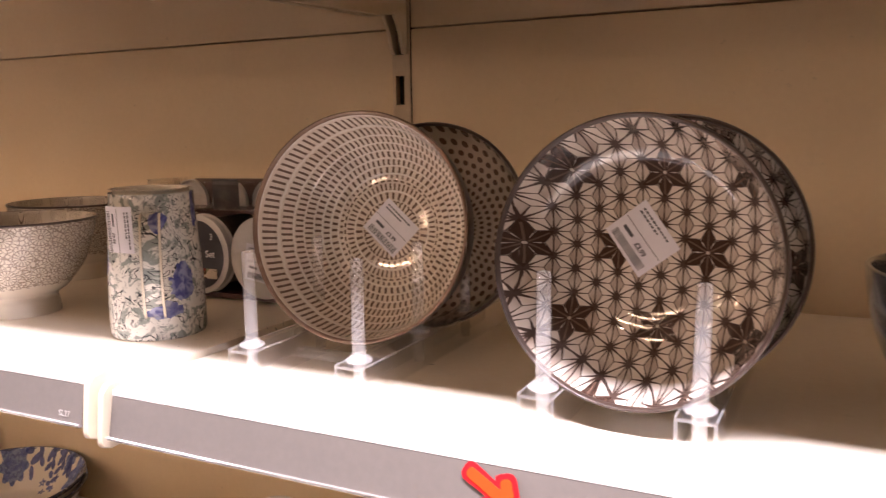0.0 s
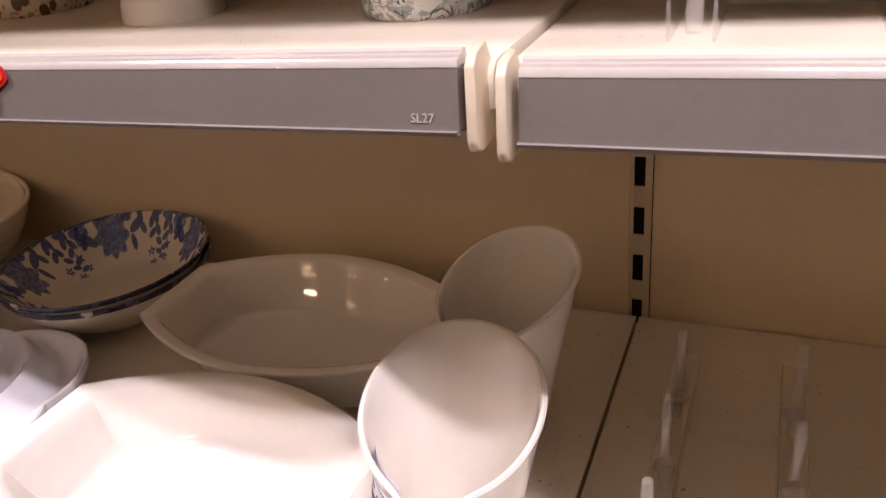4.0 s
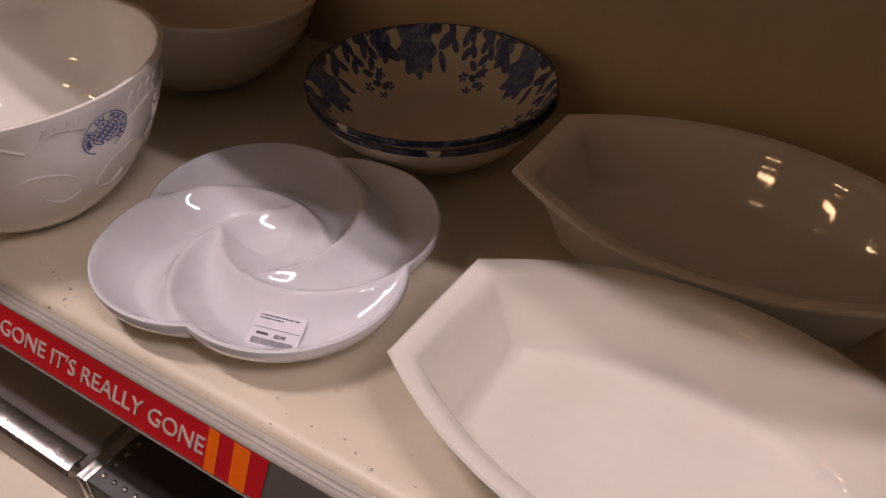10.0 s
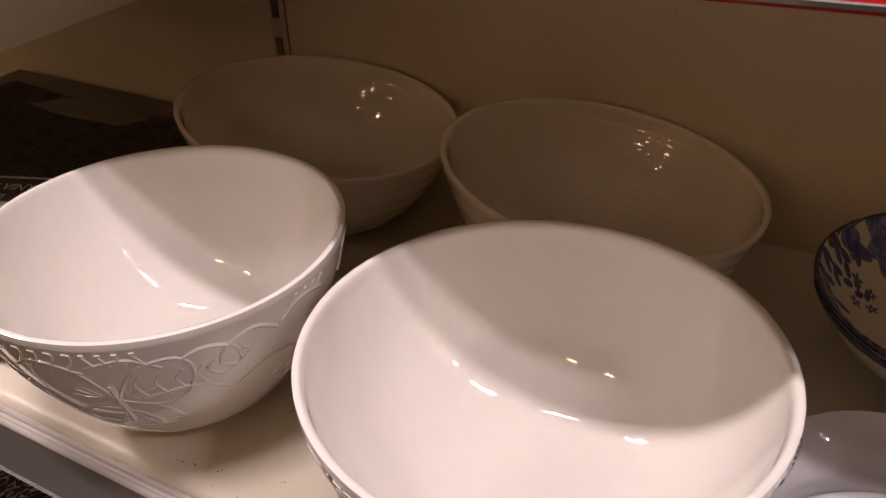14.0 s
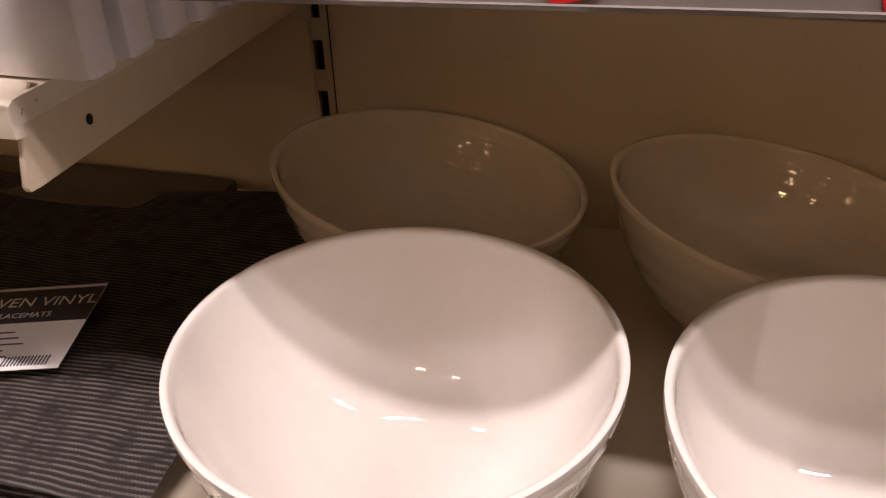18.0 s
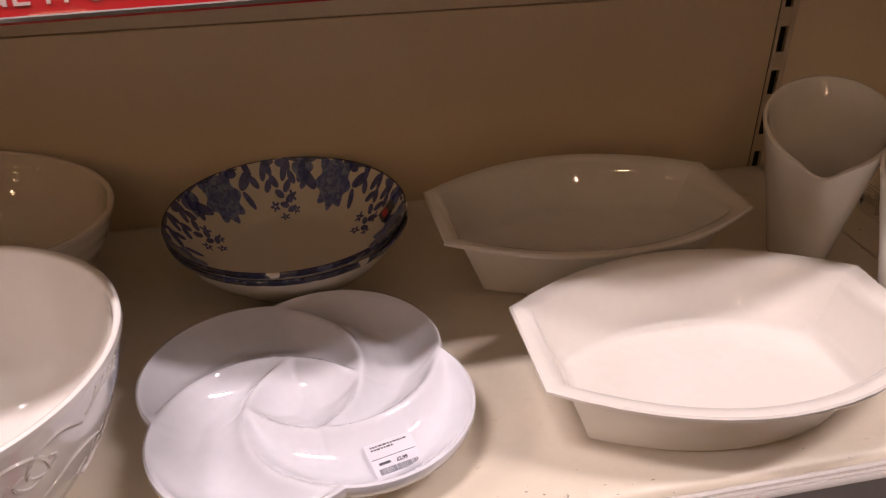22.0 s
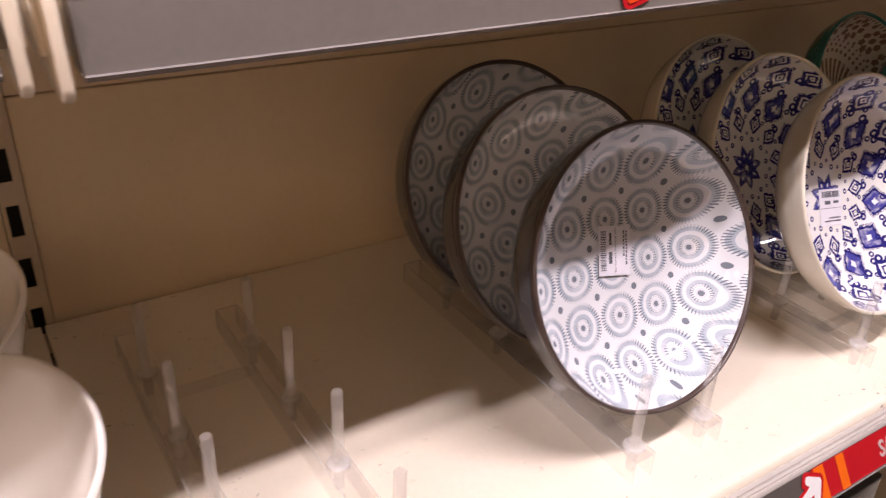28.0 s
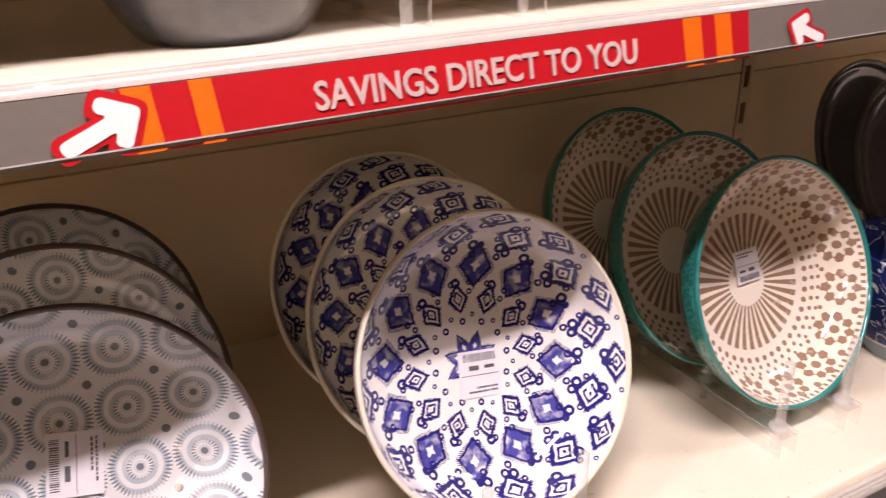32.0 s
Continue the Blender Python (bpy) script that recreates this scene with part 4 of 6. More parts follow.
RETAIL = "WHEN IT'S GONE IT'S REALLY GONE"
HIGH_LEFT, HIGH_RAIL, LOW_RAIL = (0.357, UP, UP_DROP, UP_RUN, UP_SLOPE[0]), (0.353, UP, UP_DROP, UP_RUN, UP_SLOPE[1]), (0.0, LOW, LOW_DROP, LOW_RUN, 0.0)
for rail, d in ((HIGH_LEFT, 0.004), (LOW_RAIL, 0.003)):
    banner(-0.839 + d, -0.459 + d, rail, RETAIL, -0.804 + d, -0.511 + d * 2, ((-0.836 + d, -0.826 + d), (-0.816 + d, -0.807 + d), (-0.505 + d, -0.496 + d), (-0.484 + d, -0.471 + d)), "red price-rail banner with orange stripes and pale letters")
    arrow_sticker(-0.833, 0.0085, rail, 22, 0.036, CARD, "white arrow card with a red border")
    arrow_sticker(-0.412 + d, 0.0120, rail, 158, 0.029, CARD, "white arrow card with a red border")
    arrow_sticker(-0.291, 0.0165, rail, 212, 0.029, ORANGE_RED, "orange arrow card with a red border")
    arrow_sticker(-0.962, 0.0200, rail, -34, 0.029, ORANGE_RED, "orange arrow card with a red border")
for rail, d in ((HIGH_RAIL, -0.0035), (LOW_RAIL, 0.033)):
    banner(0.432 + d, 0.800 + d, rail, "SAVINGS DIRECT TO YOU", 0.518 + d, 0.711 + d, ((0.436 + d, 0.448 + d), (0.464 + d, 0.474 + d), (0.748 + d, 0.762 + d), (0.773 + d, 0.786 + d)), "red price-rail banner with orange stripes and pale letters")
    arrow_sticker(0.441 + d, 0.0085, rail, 23, 0.037, CARD, "white arrow card with a red border")
    arrow_sticker(0.836 + d, 0.0110, rail, 156, 0.032, CARD, "white arrow card with a red border")
    arrow_sticker(0.284, 0.0185, rail, -30, 0.030, ORANGE_RED, "orange arrow card with a red border")

# ---- price stickers ----


def wrap(ob, turn, radius):
    """Turns a flat mesh about z and bends it round an upright axis behind it."""
    bm = bmesh.new()
    bm.from_mesh(ob.data)
    bm.transform(Matrix.Rotation(radians(turn), 4, "Z") @ ob.matrix_basis)
    ob.matrix_basis = Matrix()
    for i in range(-8, 9):
        bmesh.ops.bisect_plane(bm, geom=list(bm.verts) + list(bm.edges) + list(bm.faces), plane_co=(i * 0.0028, 0, 0), plane_no=(1, 0, 0))
    for v in bm.verts:
        a = v.co.x / radius
        v.co = ((radius + v.co.z) * math.sin(a), v.co.y, (radius + v.co.z) * math.cos(a) - radius)
    bm.to_mesh(ob.data)
    bm.free()


def sticker(parent, m, w, h, price="", turn=0, bend=0.0, tall=0.14):
    """A paper label: rule, text bars, barcode. It lies in its own x-y plane, facing +z, or bends round a body."""
    if not bend:
        m = m @ Matrix.Rotation(radians(turn), 4, "Z")
    lab = part("price_sticker", boxed(-w / 2, w / 2, -h / 2, h / 2, 0, 0.0003), PAPER, parent, "white paper price sticker", m, False)
    rng = random.Random(int(w * 1e6) + len(price) * 7 + int(abs(m.translation.x) * 1e5))
    bm = bmesh.new()
    x = -w * 0.40
    while x < w * 0.40:
        b = rng.uniform(0.008, 0.026) * w
        box(bm, x, x + b, -h * 0.44, -h * 0.27, 0.0003, 0.0005)
        x += b + rng.uniform(0.010, 0.024) * w
    part("barcode", bm, INK, lab, "black barcode", None, False)
    bm = bmesh.new()
    for row, (a, b) in enumerate(((-0.40, 0.30), (-0.40, 0.08))):
        x = a * w
        while x < b * w:
            s = rng.uniform(0.03, 0.08) * w
            box(bm, x, x + s, h * (0.36 - 0.085 * row), h * (0.40 - 0.085 * row), 0.0003, 0.0005)
            x += s + 0.018 * w
    box(bm, -w * 0.46, w * 0.46, h * 0.02, h * 0.032, 0.0003, 0.0005)
    if not price:
        box(bm, w * 0.02, w * 0.26, -h * 0.18, -h * 0.08, 0.0003, 0.0005)
    box(bm, -w * 0.36, -w * 0.12, -h * 0.17, -h * 0.10, 0.0003, 0.0005)
    part("text_bars", bm, INK, lab, "small black print", None, False)
    if price:
        t = words(price, h * tall, 0.0001, bold=h * 0.004)
        bmesh.ops.rotate(t, verts=t.verts, cent=(0, 0, 0), matrix=Matrix.Rotation(radians(-90), 3, "X"))
        part("price", t, INK, lab, "printed price", Matrix.Translation((0.0, -h * 0.20, 0.0006)), False)
    if bend:
        pieces = list(lab.children)
        place_of = lab.matrix_basis.copy()
        lab.matrix_basis = Matrix()
        for ob in [lab] + pieces:
            wrap(ob, turn, bend)
        lab.matrix_basis = place_of
    return lab


# ---- white bowls with relief ----
BOWL_OUT = [(0.0, 0.003), (0.040, 0.003), (0.044, 0.0), (0.050, 0.0), (0.054, 0.004), (0.075, 0.020), (0.097, 0.050), (0.113, 0.085), (0.1225, 0.118), (0.1245, 0.1255)]
BOWL_IN = [(0.1240, 0.1285), (0.1215, 0.1290), (0.1190, 0.1262), (0.1165, 0.112), (0.1065, 0.078), (0.089, 0.045), (0.064, 0.020), (0.034, 0.0105), (0.0, 0.0095)]


def bowl_side(h):
    """The outer radius of the bowl at a height."""
    for (r0, z0), (r1, z1) in zip(BOWL_OUT[3:], BOWL_OUT[4:]):
        if z0 <= h <= z1:
            return r0 + (r1 - r0) * (h - z0) / max(z1 - z0, 1e-6)
    return BOWL_OUT[-1][0]


def on_bowl(a, h, lift):
    r = bowl_side(h) + lift
    return (r * math.cos(a), r * math.sin(a), h - lift * 0.5)


def relief_stroke(bm, pts, a0, h0, width):
    """A raised line on the bowl's outside; pts are (metres along, metres up) from (a0, h0)."""
    run = round_path([(100 + u, v) for u, v in pts], 5)
    path = []
    for u, v in run:
        h = min(max(h0 + v, 0.012), 0.121)
        path.append(on_bowl(a0 + (u - 100) / bowl_side(h), h, -0.0004))
    tube(bm, path, width * 1.2, 6)


def butterfly(bm, a0, h0, s, w):
    wing = [(0.0, 0.0), (0.012, 0.020), (0.030, 0.026), (0.038, 0.018), (0.034, 0.004), (0.020, -0.006), (0.0, 0.0)]
    tail = [(0.0, 0.0), (0.016, -0.008), (0.022, -0.020), (0.012, -0.026), (0.003, -0.014), (0.0, 0.0)]
    for side in (-1, 1):
        for shape in (wing, tail):
            relief_stroke(bm, [(u * s * side, v * s) for u, v in shape], a0, h0, w)
        for k in range(5):
            f = 0.3 + 0.14 * k
            relief_stroke(bm, [(0.004 * s * side, 0.001), (0.018 * f * s * side * 1.4, (0.024 - 0.020 * k / 4) * s * 0.8)], a0, h0, w * 0.6)
    relief_stroke(bm, [(0, -0.018 * s), (0, 0.012 * s)], a0, h0, w * 1.4)


def scroll(bm, a0, h0, s, w, flip):
    pts = [(0, 0), (0.018, 0.010), (0.036, 0.004), (0.040, -0.010), (0.028, -0.016), (0.020, -0.008), (0.026, -0.003)]
    relief_stroke(bm, [(u * s * flip, v * s) for u, v in pts], a0, h0, w)
    relief_stroke(bm, [(-0.004 * flip, 0.002), (-0.022 * s * flip, 0.012 * s), (-0.045 * s * flip, 0.006 * s)], a0, h0, w * 0.9)
    for k in range(4):
        b = -0.012 - 0.009 * k
        relief_stroke(bm, [(b * s * flip, 0.008 * s), ((b - 0.006) * s * flip, 0.018 * s), ((b - 0.003) * s * flip, 0.024 * s)], a0, h0, w * 0.7)


def shell(bm, a0, h0, s, w):
    for k in range(7):
        ang = radians(-75 + 25 * k)
        relief_stroke(bm, [(0, 0), (0.012 * s * math.sin(ang), 0.012 * s * math.cos(ang)), (0.024 * s * math.sin(ang), 0.022 * s * math.cos(ang))], a0, h0, w * 0.8)


def islands(bm):
    """The separate strokes of a relief, each as a bmesh of its own."""
    bm.verts.index_update()
    seen, out = set(), []
    for v in bm.verts:
        if v.index in seen:
            continue
        heap, found = [v], []
        seen.add(v.index)
        while heap:
            p = heap.pop()
            found.append(p)
            for e in p.link_edges:
                q = e.other_vert(p)
                if q.index not in seen:
                    seen.add(q.index)
                    heap.append(q)
        one = bmesh.new()
        made = {p.index: one.verts.new(p.co) for p in found}
        for f in {f for p in found for f in p.link_faces}:
            one.faces.new([made[p.index] for p in f.verts])
        bmesh.ops.recalc_face_normals(one, faces=one.faces)
        out.append(one)
    bm.free()
    return out


def relief(name, bm, ob):
    strokes = islands(bm)
    base = part(name, strokes[0], WHITE, ob)
    for s in strokes[1:]:
        part("raised_line", s, WHITE, base)


def relief_bowl(m, first):
    ob = thing("relief_bowl", "large white glazed bowl with raised butterflies and scrolls outside", "bowl", m, "large bowls on the shelf")
    part("body", lathe(round_path(BOWL_OUT, 4)[:-1] + round_path(BOWL_IN, 4), 128), WHITE, ob)
    for a, h, s in ((first, 0.080, 1.25), (first + 2.2, 0.074, 1.1), (first + 4.2, 0.078, 1.2)):
        bm = bmesh.new()
        butterfly(bm, a, h, s, 0.0014)
        relief("butterfly_relief", bm, ob)
    for a, h, s, f in ((first - 0.55, 0.098, 1.2, -1), (first + 0.62, 0.070, 1.3, 1), (first + 1.95, 0.092, 1.2, 1), (first + 2.9, 0.088, 1.2, -1), (first + 3.5, 0.075, 1.3, 1), (first + 4.9, 0.092, 1.1, 1), (first - 0.35, 0.060, 1.2, 1), (first + 0.30, 0.104, 1.0, 1), (first + 0.85, 0.106, 0.9, -1), (first - 0.95, 0.062, 1.1, -1), (first + 1.75, 0.064, 1.2, -1)):
        bm = bmesh.new()
        scroll(bm, a, h, s, 0.0015, f)
        relief("scroll_relief", bm, ob)
    for a, h in ((first - 1.0, 0.085), (first + 1.0, 0.055), (first + 3.2, 0.052), (first + 0.05, 0.048), (first - 0.70, 0.110), (first + 2.4, 0.108)):
        bm = bmesh.new()
        shell(bm, a, h, 1.1, 0.0014)
        relief("shell_relief", bm, ob)
    return ob


FRONT_R = relief_bowl(place(-0.7900, -0.3740, 0.0005, 0, 0, 0) @ Matrix.Diagonal((1.018, 1.018, 1.0, 1)), radians(-75))
relief_bowl(place(-1.0527, -0.3763, 0.0005, 0, 0, 0) @ Matrix.Diagonal((0.965, 0.965, 1.03, 1)), radians(-62))


def stamp(parent, a, h, size):
    """A round blue printed mark on the bowl's outside."""
    n = Vector((math.cos(a), math.sin(a), -0.38)).normalized()
    c = Vector(on_bowl(a, h, 0.0010))
    s = Vector((-math.sin(a), math.cos(a), 0))
    u = n.cross(s)
    mm = Matrix((s.to_4d(), u.to_4d(), n.to_4d(), (0, 0, 0, 1))).transposed()
    for i in range(3):
        mm[3][i] = 0
    mm.translation = c
    bm = bmesh.new()
    for r0, r1 in ((0.53, 0.58), (0.95, 1.0)):
        for k in range(32):
            a0, a1 = TAU * k / 32, TAU * (k + 1) / 32
            bm.faces.new([bm.verts.new((size * r * math.cos(t), size * r * math.sin(t), 0)) for r, t in ((r0, a0), (r1, a0), (r1, a1), (r0, a1))])
    for i in range(-4, 5):
        for j in range(-4, 5):
            if math.hypot(i, j) < 4.2 and (i * 3 + j * 5) % 4:
                x, y, h = i * 0.115, j * 0.115, 0.050
                bm.faces.new([bm.verts.new((size * (x + u * h), size * (y + v * h), 0)) for u, v in ((-1, -1), (1, -1), (1, 1), (-1, 1))])
    mark = part("maker_mark", bm, BLUE_INK, parent, "round blue printed mark", mm, False)
    text = "MADE IN PORTUGAL"
    for k, ch in enumerate(text):
        if ch == " ":
            continue
        t = radians(205 - 250 * k / (len(text) - 1))
        glyph = words(ch, size * 0.36, 0.0, "CENTER", size * 0.012)
        bmesh.ops.rotate(glyph, verts=glyph.verts, cent=(0, 0, 0), matrix=Matrix.Rotation(radians(-90), 3, "X"))
        part("letter", glyph, BLUE_INK, mark, "", Matrix.Translation((size * 0.65 * math.cos(t), size * 0.65 * math.sin(t), 0.0002)) @ Matrix.Rotation(t - math.pi / 2, 4, "Z"), False)


BLUE_INK = plain("blue_ink", (0.035, 0.045, 0.24), (0.06, 0.07, 0.30), 0.3, 200.0)
stamp(FRONT_R, radians(0), 0.101, 0.0188)

# ---- plain ribbed bowls behind ----


def ribbed_bowl(m, nx, ny):
    """A bowl with a level foot whose mouth is cut on a slight slant."""
    kr, kz = 1.018, 0.845
    out = [(r * kr, z * kz) for r, z in round_path(BOWL_OUT, 6)[:-1]]
    out = [(r + 0.0005 * math.sin(z * 900) if 0.02 < z < 0.095 else r, z) for r, z in out]
    inn = [(r * kr, z * kz) for r, z in round_path(BOWL_IN, 12)]
    inn = [(r + 0.00015 * math.sin(z * 1000) if 0.02 < z < 0.098 else r, z) for r, z in inn]

    def slant(p, i):
        return Vector((p.x, p.y, p.z * (1 - (nx * p.x + ny * p.y) / (0.129 * kz))))

    ob = thing("ribbed_bowl", "large cream glazed bowl with fine ribs at the shelf back", "bowl", m, "large bowls on the shelf")
    part("body", lathe(out + inn, 112, None, slant), CREAM, ob)
    return ob


ribbed_bowl(place(-1.1050, -0.1305, 0.0005), 0.150, 0.038)
ribbed_bowl(place(-0.8370, -0.1290, 0.0005), 0.143, 0.050)

# ---- stacked blue-and-white dishes ----
GARLAND = garland_print(0.1132)


def garland_dish(m, label):
    prof = round_path([(0.0, 0.002), (0.052, 0.002), (0.056, 0.0), (0.060, 0.0), (0.078, 0.010), (0.100, 0.030), (0.1125, 0.0475)], 4)[:-1]
    inn = round_path([(0.1130, 0.0495), (0.1118, 0.0505), (0.1090, 0.0480), (0.0955, 0.0305), (0.076, 0.0130), (0.060, 0.0075), (0.0, 0.0065)], 4)
    k = len(prof)
    ob = thing("garland_dish", label, "dish", m, "stacked blue-and-white dishes")
    part("body", lathe(prof + inn, 112, lambda i: 1 if i >= k - 1 else 0), [IVORY, GARLAND], ob)
    return ob


garland_dish(place(-0.5615, -0.1160, 0.0005, 0, 0, 40) @ Matrix.Diagonal((1, 1, 1.12, 1)), "cream dish with a blue floral rim under another")
garland_dish(place(-0.5625, -0.1157, 0.0095, 0, 0, 0) @ pose(0, 0, 0, 0.6, -0.4, 0) @ Matrix.Diagonal((1, 1, 1.12, 1)), "cream dish with a blue floral rim, stacked on its twin")
flag = bpy.data.objects.get("garland_dish.001")
patch = part("printed_label", boxed(-0.010, 0.010, -0.008, 0.008, 0, 0.0004), BLACK_CARD, flag, "small dark paper label", Matrix.Rotation(radians(4), 4, "Z") @ pose(0.0955, 0, 0.0335, 0, -47, 0), False)
part("red_print", boxed(-0.006, 0.001, -0.006, 0.005, 0.0004, 0.0007), RED, patch, "red print", None, False)

# ---- pinwheel serving dish ----


def pinwheel_dish():
    """Four round hollows, each lapping over the next, round a fifth in the middle."""
    n, rings = 200, 64
    e, rad = 0.043, 0.078
    cs = [Vector((e * math.cos(radians(225 + 90 * k)), e * math.sin(radians(225 + 90 * k)))) for k in range(4)]

    def reach(a):
        d = Vector((math.cos(a), math.sin(a)))
        best = 0
        for c in cs:
            b = d.dot(c)
            disc = b * b - c.length_squared + rad * rad
            if disc > 0:
                best = max(best, b + math.sqrt(disc))
        return best

    def height(p):
        ds = [(p - c).length / rad for c in cs]
        top = 0.031 - 0.010 * max(0.0, 1 - p.length / 0.100)
        floor_z = 0.0070
        own = [k for k in range(4) if ds[k] <= 1.0005 and ds[(k + 1) % 4] > 1.0]
        if not own:
            if max(ds) <= 1.0:
                f = max(0.0, (max(ds) - 0.62) / 0.38) ** 1.9
                return floor_z + (top - floor_z) * f
            own = [min(range(4), key=lambda k: ds[k])]
        k = own[0]
        wall = max(0.0, (ds[k] - 0.55) / 0.45) ** 1.9
        g = max(ds[(k + 1) % 4] - 1.0, 0.0)
        crest = math.exp(-g * 6.5)
        return floor_z + (top - floor_z) * min(1.0, max(wall, crest))

    bm = bmesh.new()
    rows = []
    mid = bm.verts.new((0, 0, height(Vector((0.0005, 0.0003)))))
    for i in range(1, rings + 1):
        t = i / rings
        row = []
        for k in range(n):
            a = TAU * k / n
            R = reach(a)
            p = Vector((math.cos(a), math.sin(a))) * R * t * 0.997
            row.append(bm.verts.new((p.x, p.y, height(p))))
        rows.append(row)
    for t, z in ((1.012, 0.0295), (1.016, 0.0265), (1.0, 0.0235), (0.93, 0.0125), (0.80, 0.003), (0.72, 0.0), (0.66, 0.0)):
        rows.append([bm.verts.new((math.cos(TAU * k / n) * reach(TAU * k / n) * t, math.sin(TAU * k / n) * reach(TAU * k / n) * t, z)) for k in range(n)])
    for k in range(n):
        bm.faces.new((mid, rows[0][k], rows[0][(k + 1) % n]))
    for a, b in zip(rows, rows[1:]):
        for k in range(n):
            bm.faces.new((a[k], b[k], b[(k + 1) % n], a[(k + 1) % n]))
    bm.faces.new(rows[-1][::-1])
    bmesh.ops.recalc_face_normals(bm, faces=bm.faces)
    for _ in range(4):
        bmesh.ops.smooth_vert(bm, verts=[v for v in bm.verts if v.co.z > 0.004], factor=0.5, use_axis_x=False, use_axis_y=False, use_axis_z=True)
    ob = thing("pinwheel_dish", "glossy white four-part pinwheel serving dish with a price sticker", "serving dish", place(-0.5605, -0.3365, 0.0005, 0, 0, 11) @ Matrix.Diagonal((1.040, 1.022, 1.22, 1)))
    part("body", bm, SNOW, ob)
    return ob


PINWHEEL = pinwheel_dish()
sticker(PINWHEEL, pose(0.041, -0.071, 0.0122, 15, 4, 0), 0.034, 0.025, "£2.99", 6)

# ---- long eight-sided dishes ----


def oval_loop(half, end, bulge, z, n=14):
    """Straight ends at x = +-half of half-width end, long sides that bulge to +-bulge."""
    pts = []
    for s in (-1, 1):
        for k in range(n + 1):
            x = (-half + 2 * half * k / n) * (-s)
            t = x / half
            y = -s * (end + (bulge - end) * (1 - t * t))
            pts.append((x * (1 if s < 0 else 1), -y if s > 0 else y, z))
    a = []
    for k in range(n + 1):
        x = -half + 2 * half * k / n
        a.append((x, -(end + (bulge - end) * (1 - (x / half) ** 2)), z))
    for k in range(n + 1):
        x = half - 2 * half * k / n
        a.append((x, end + (bulge - end) * (1 - (x / half) ** 2), z))
    return a


def long_dish(m, label):
    loops = [oval_loop(0.098, 0.028, 0.056, 0.002), oval_loop(0.102, 0.031, 0.060, 0.0), oval_loop(0.1065, 0.0345, 0.0645, 0.002), oval_loop(0.1180, 0.0390, 0.0755, 0.030), oval_loop(0.1290, 0.0432, 0.0850, 0.056), oval_loop(0.1435, 0.0470, 0.0985, 0.0605), oval_loop(0.1465, 0.0485, 0.1010, 0.0625), oval_loop(0.1468, 0.0487, 0.1012, 0.0650), oval_loop(0.1450, 0.0478, 0.1000, 0.0665),
             oval_loop(0.1400, 0.0460, 0.0960, 0.0664), oval_loop(0.1335, 0.0440, 0.0905, 0.0650), oval_loop(0.1300, 0.0428, 0.0875, 0.0620), oval_loop(0.1245, 0.0410, 0.0825, 0.050), oval_loop(0.1140, 0.0365, 0.0720, 0.026), oval_loop(0.1100, 0.0348, 0.0680, 0.0185), oval_loop(0.1065, 0.0330, 0.0645, 0.0158), oval_loop(0.1010, 0.0305, 0.0600, 0.0148)]
    bm = bmesh.new()
    rings = [[bm.verts.new(p) for p in lp] for lp in loops]
    n = len(rings[0])
    for a, b in zip(rings, rings[1:]):
        for k in range(n):
            bm.faces.new((a[k], a[(k + 1) % n], b[(k + 1) % n], b[k]))
    bm.faces.new(rings[0][::-1])
    half = n // 2
    last = rings[-1]
    for k in range(half - 1):
        bm.faces.new((last[k], last[k + 1], last[n - 2 - k], last[n - 1 - k]))
    bmesh.ops.recalc_face_normals(bm, faces=bm.faces)
    ob = thing("long_dish", label, "serving dish", m, "long white serving dishes")
    part("body", bm, BONE, ob)
    return ob


long_dish(place(-0.2565, -0.3675, 0.0005, 0, 0, -1.0), "long eight-sided cream-white serving dish at the shelf front")
long_dish(place(-0.2850, -0.1620, 0.0005, 0, 0, 0.6), "long eight-sided cream-white serving dish at the shelf back")

# ---- slant-topped vases with a pouring lip ----


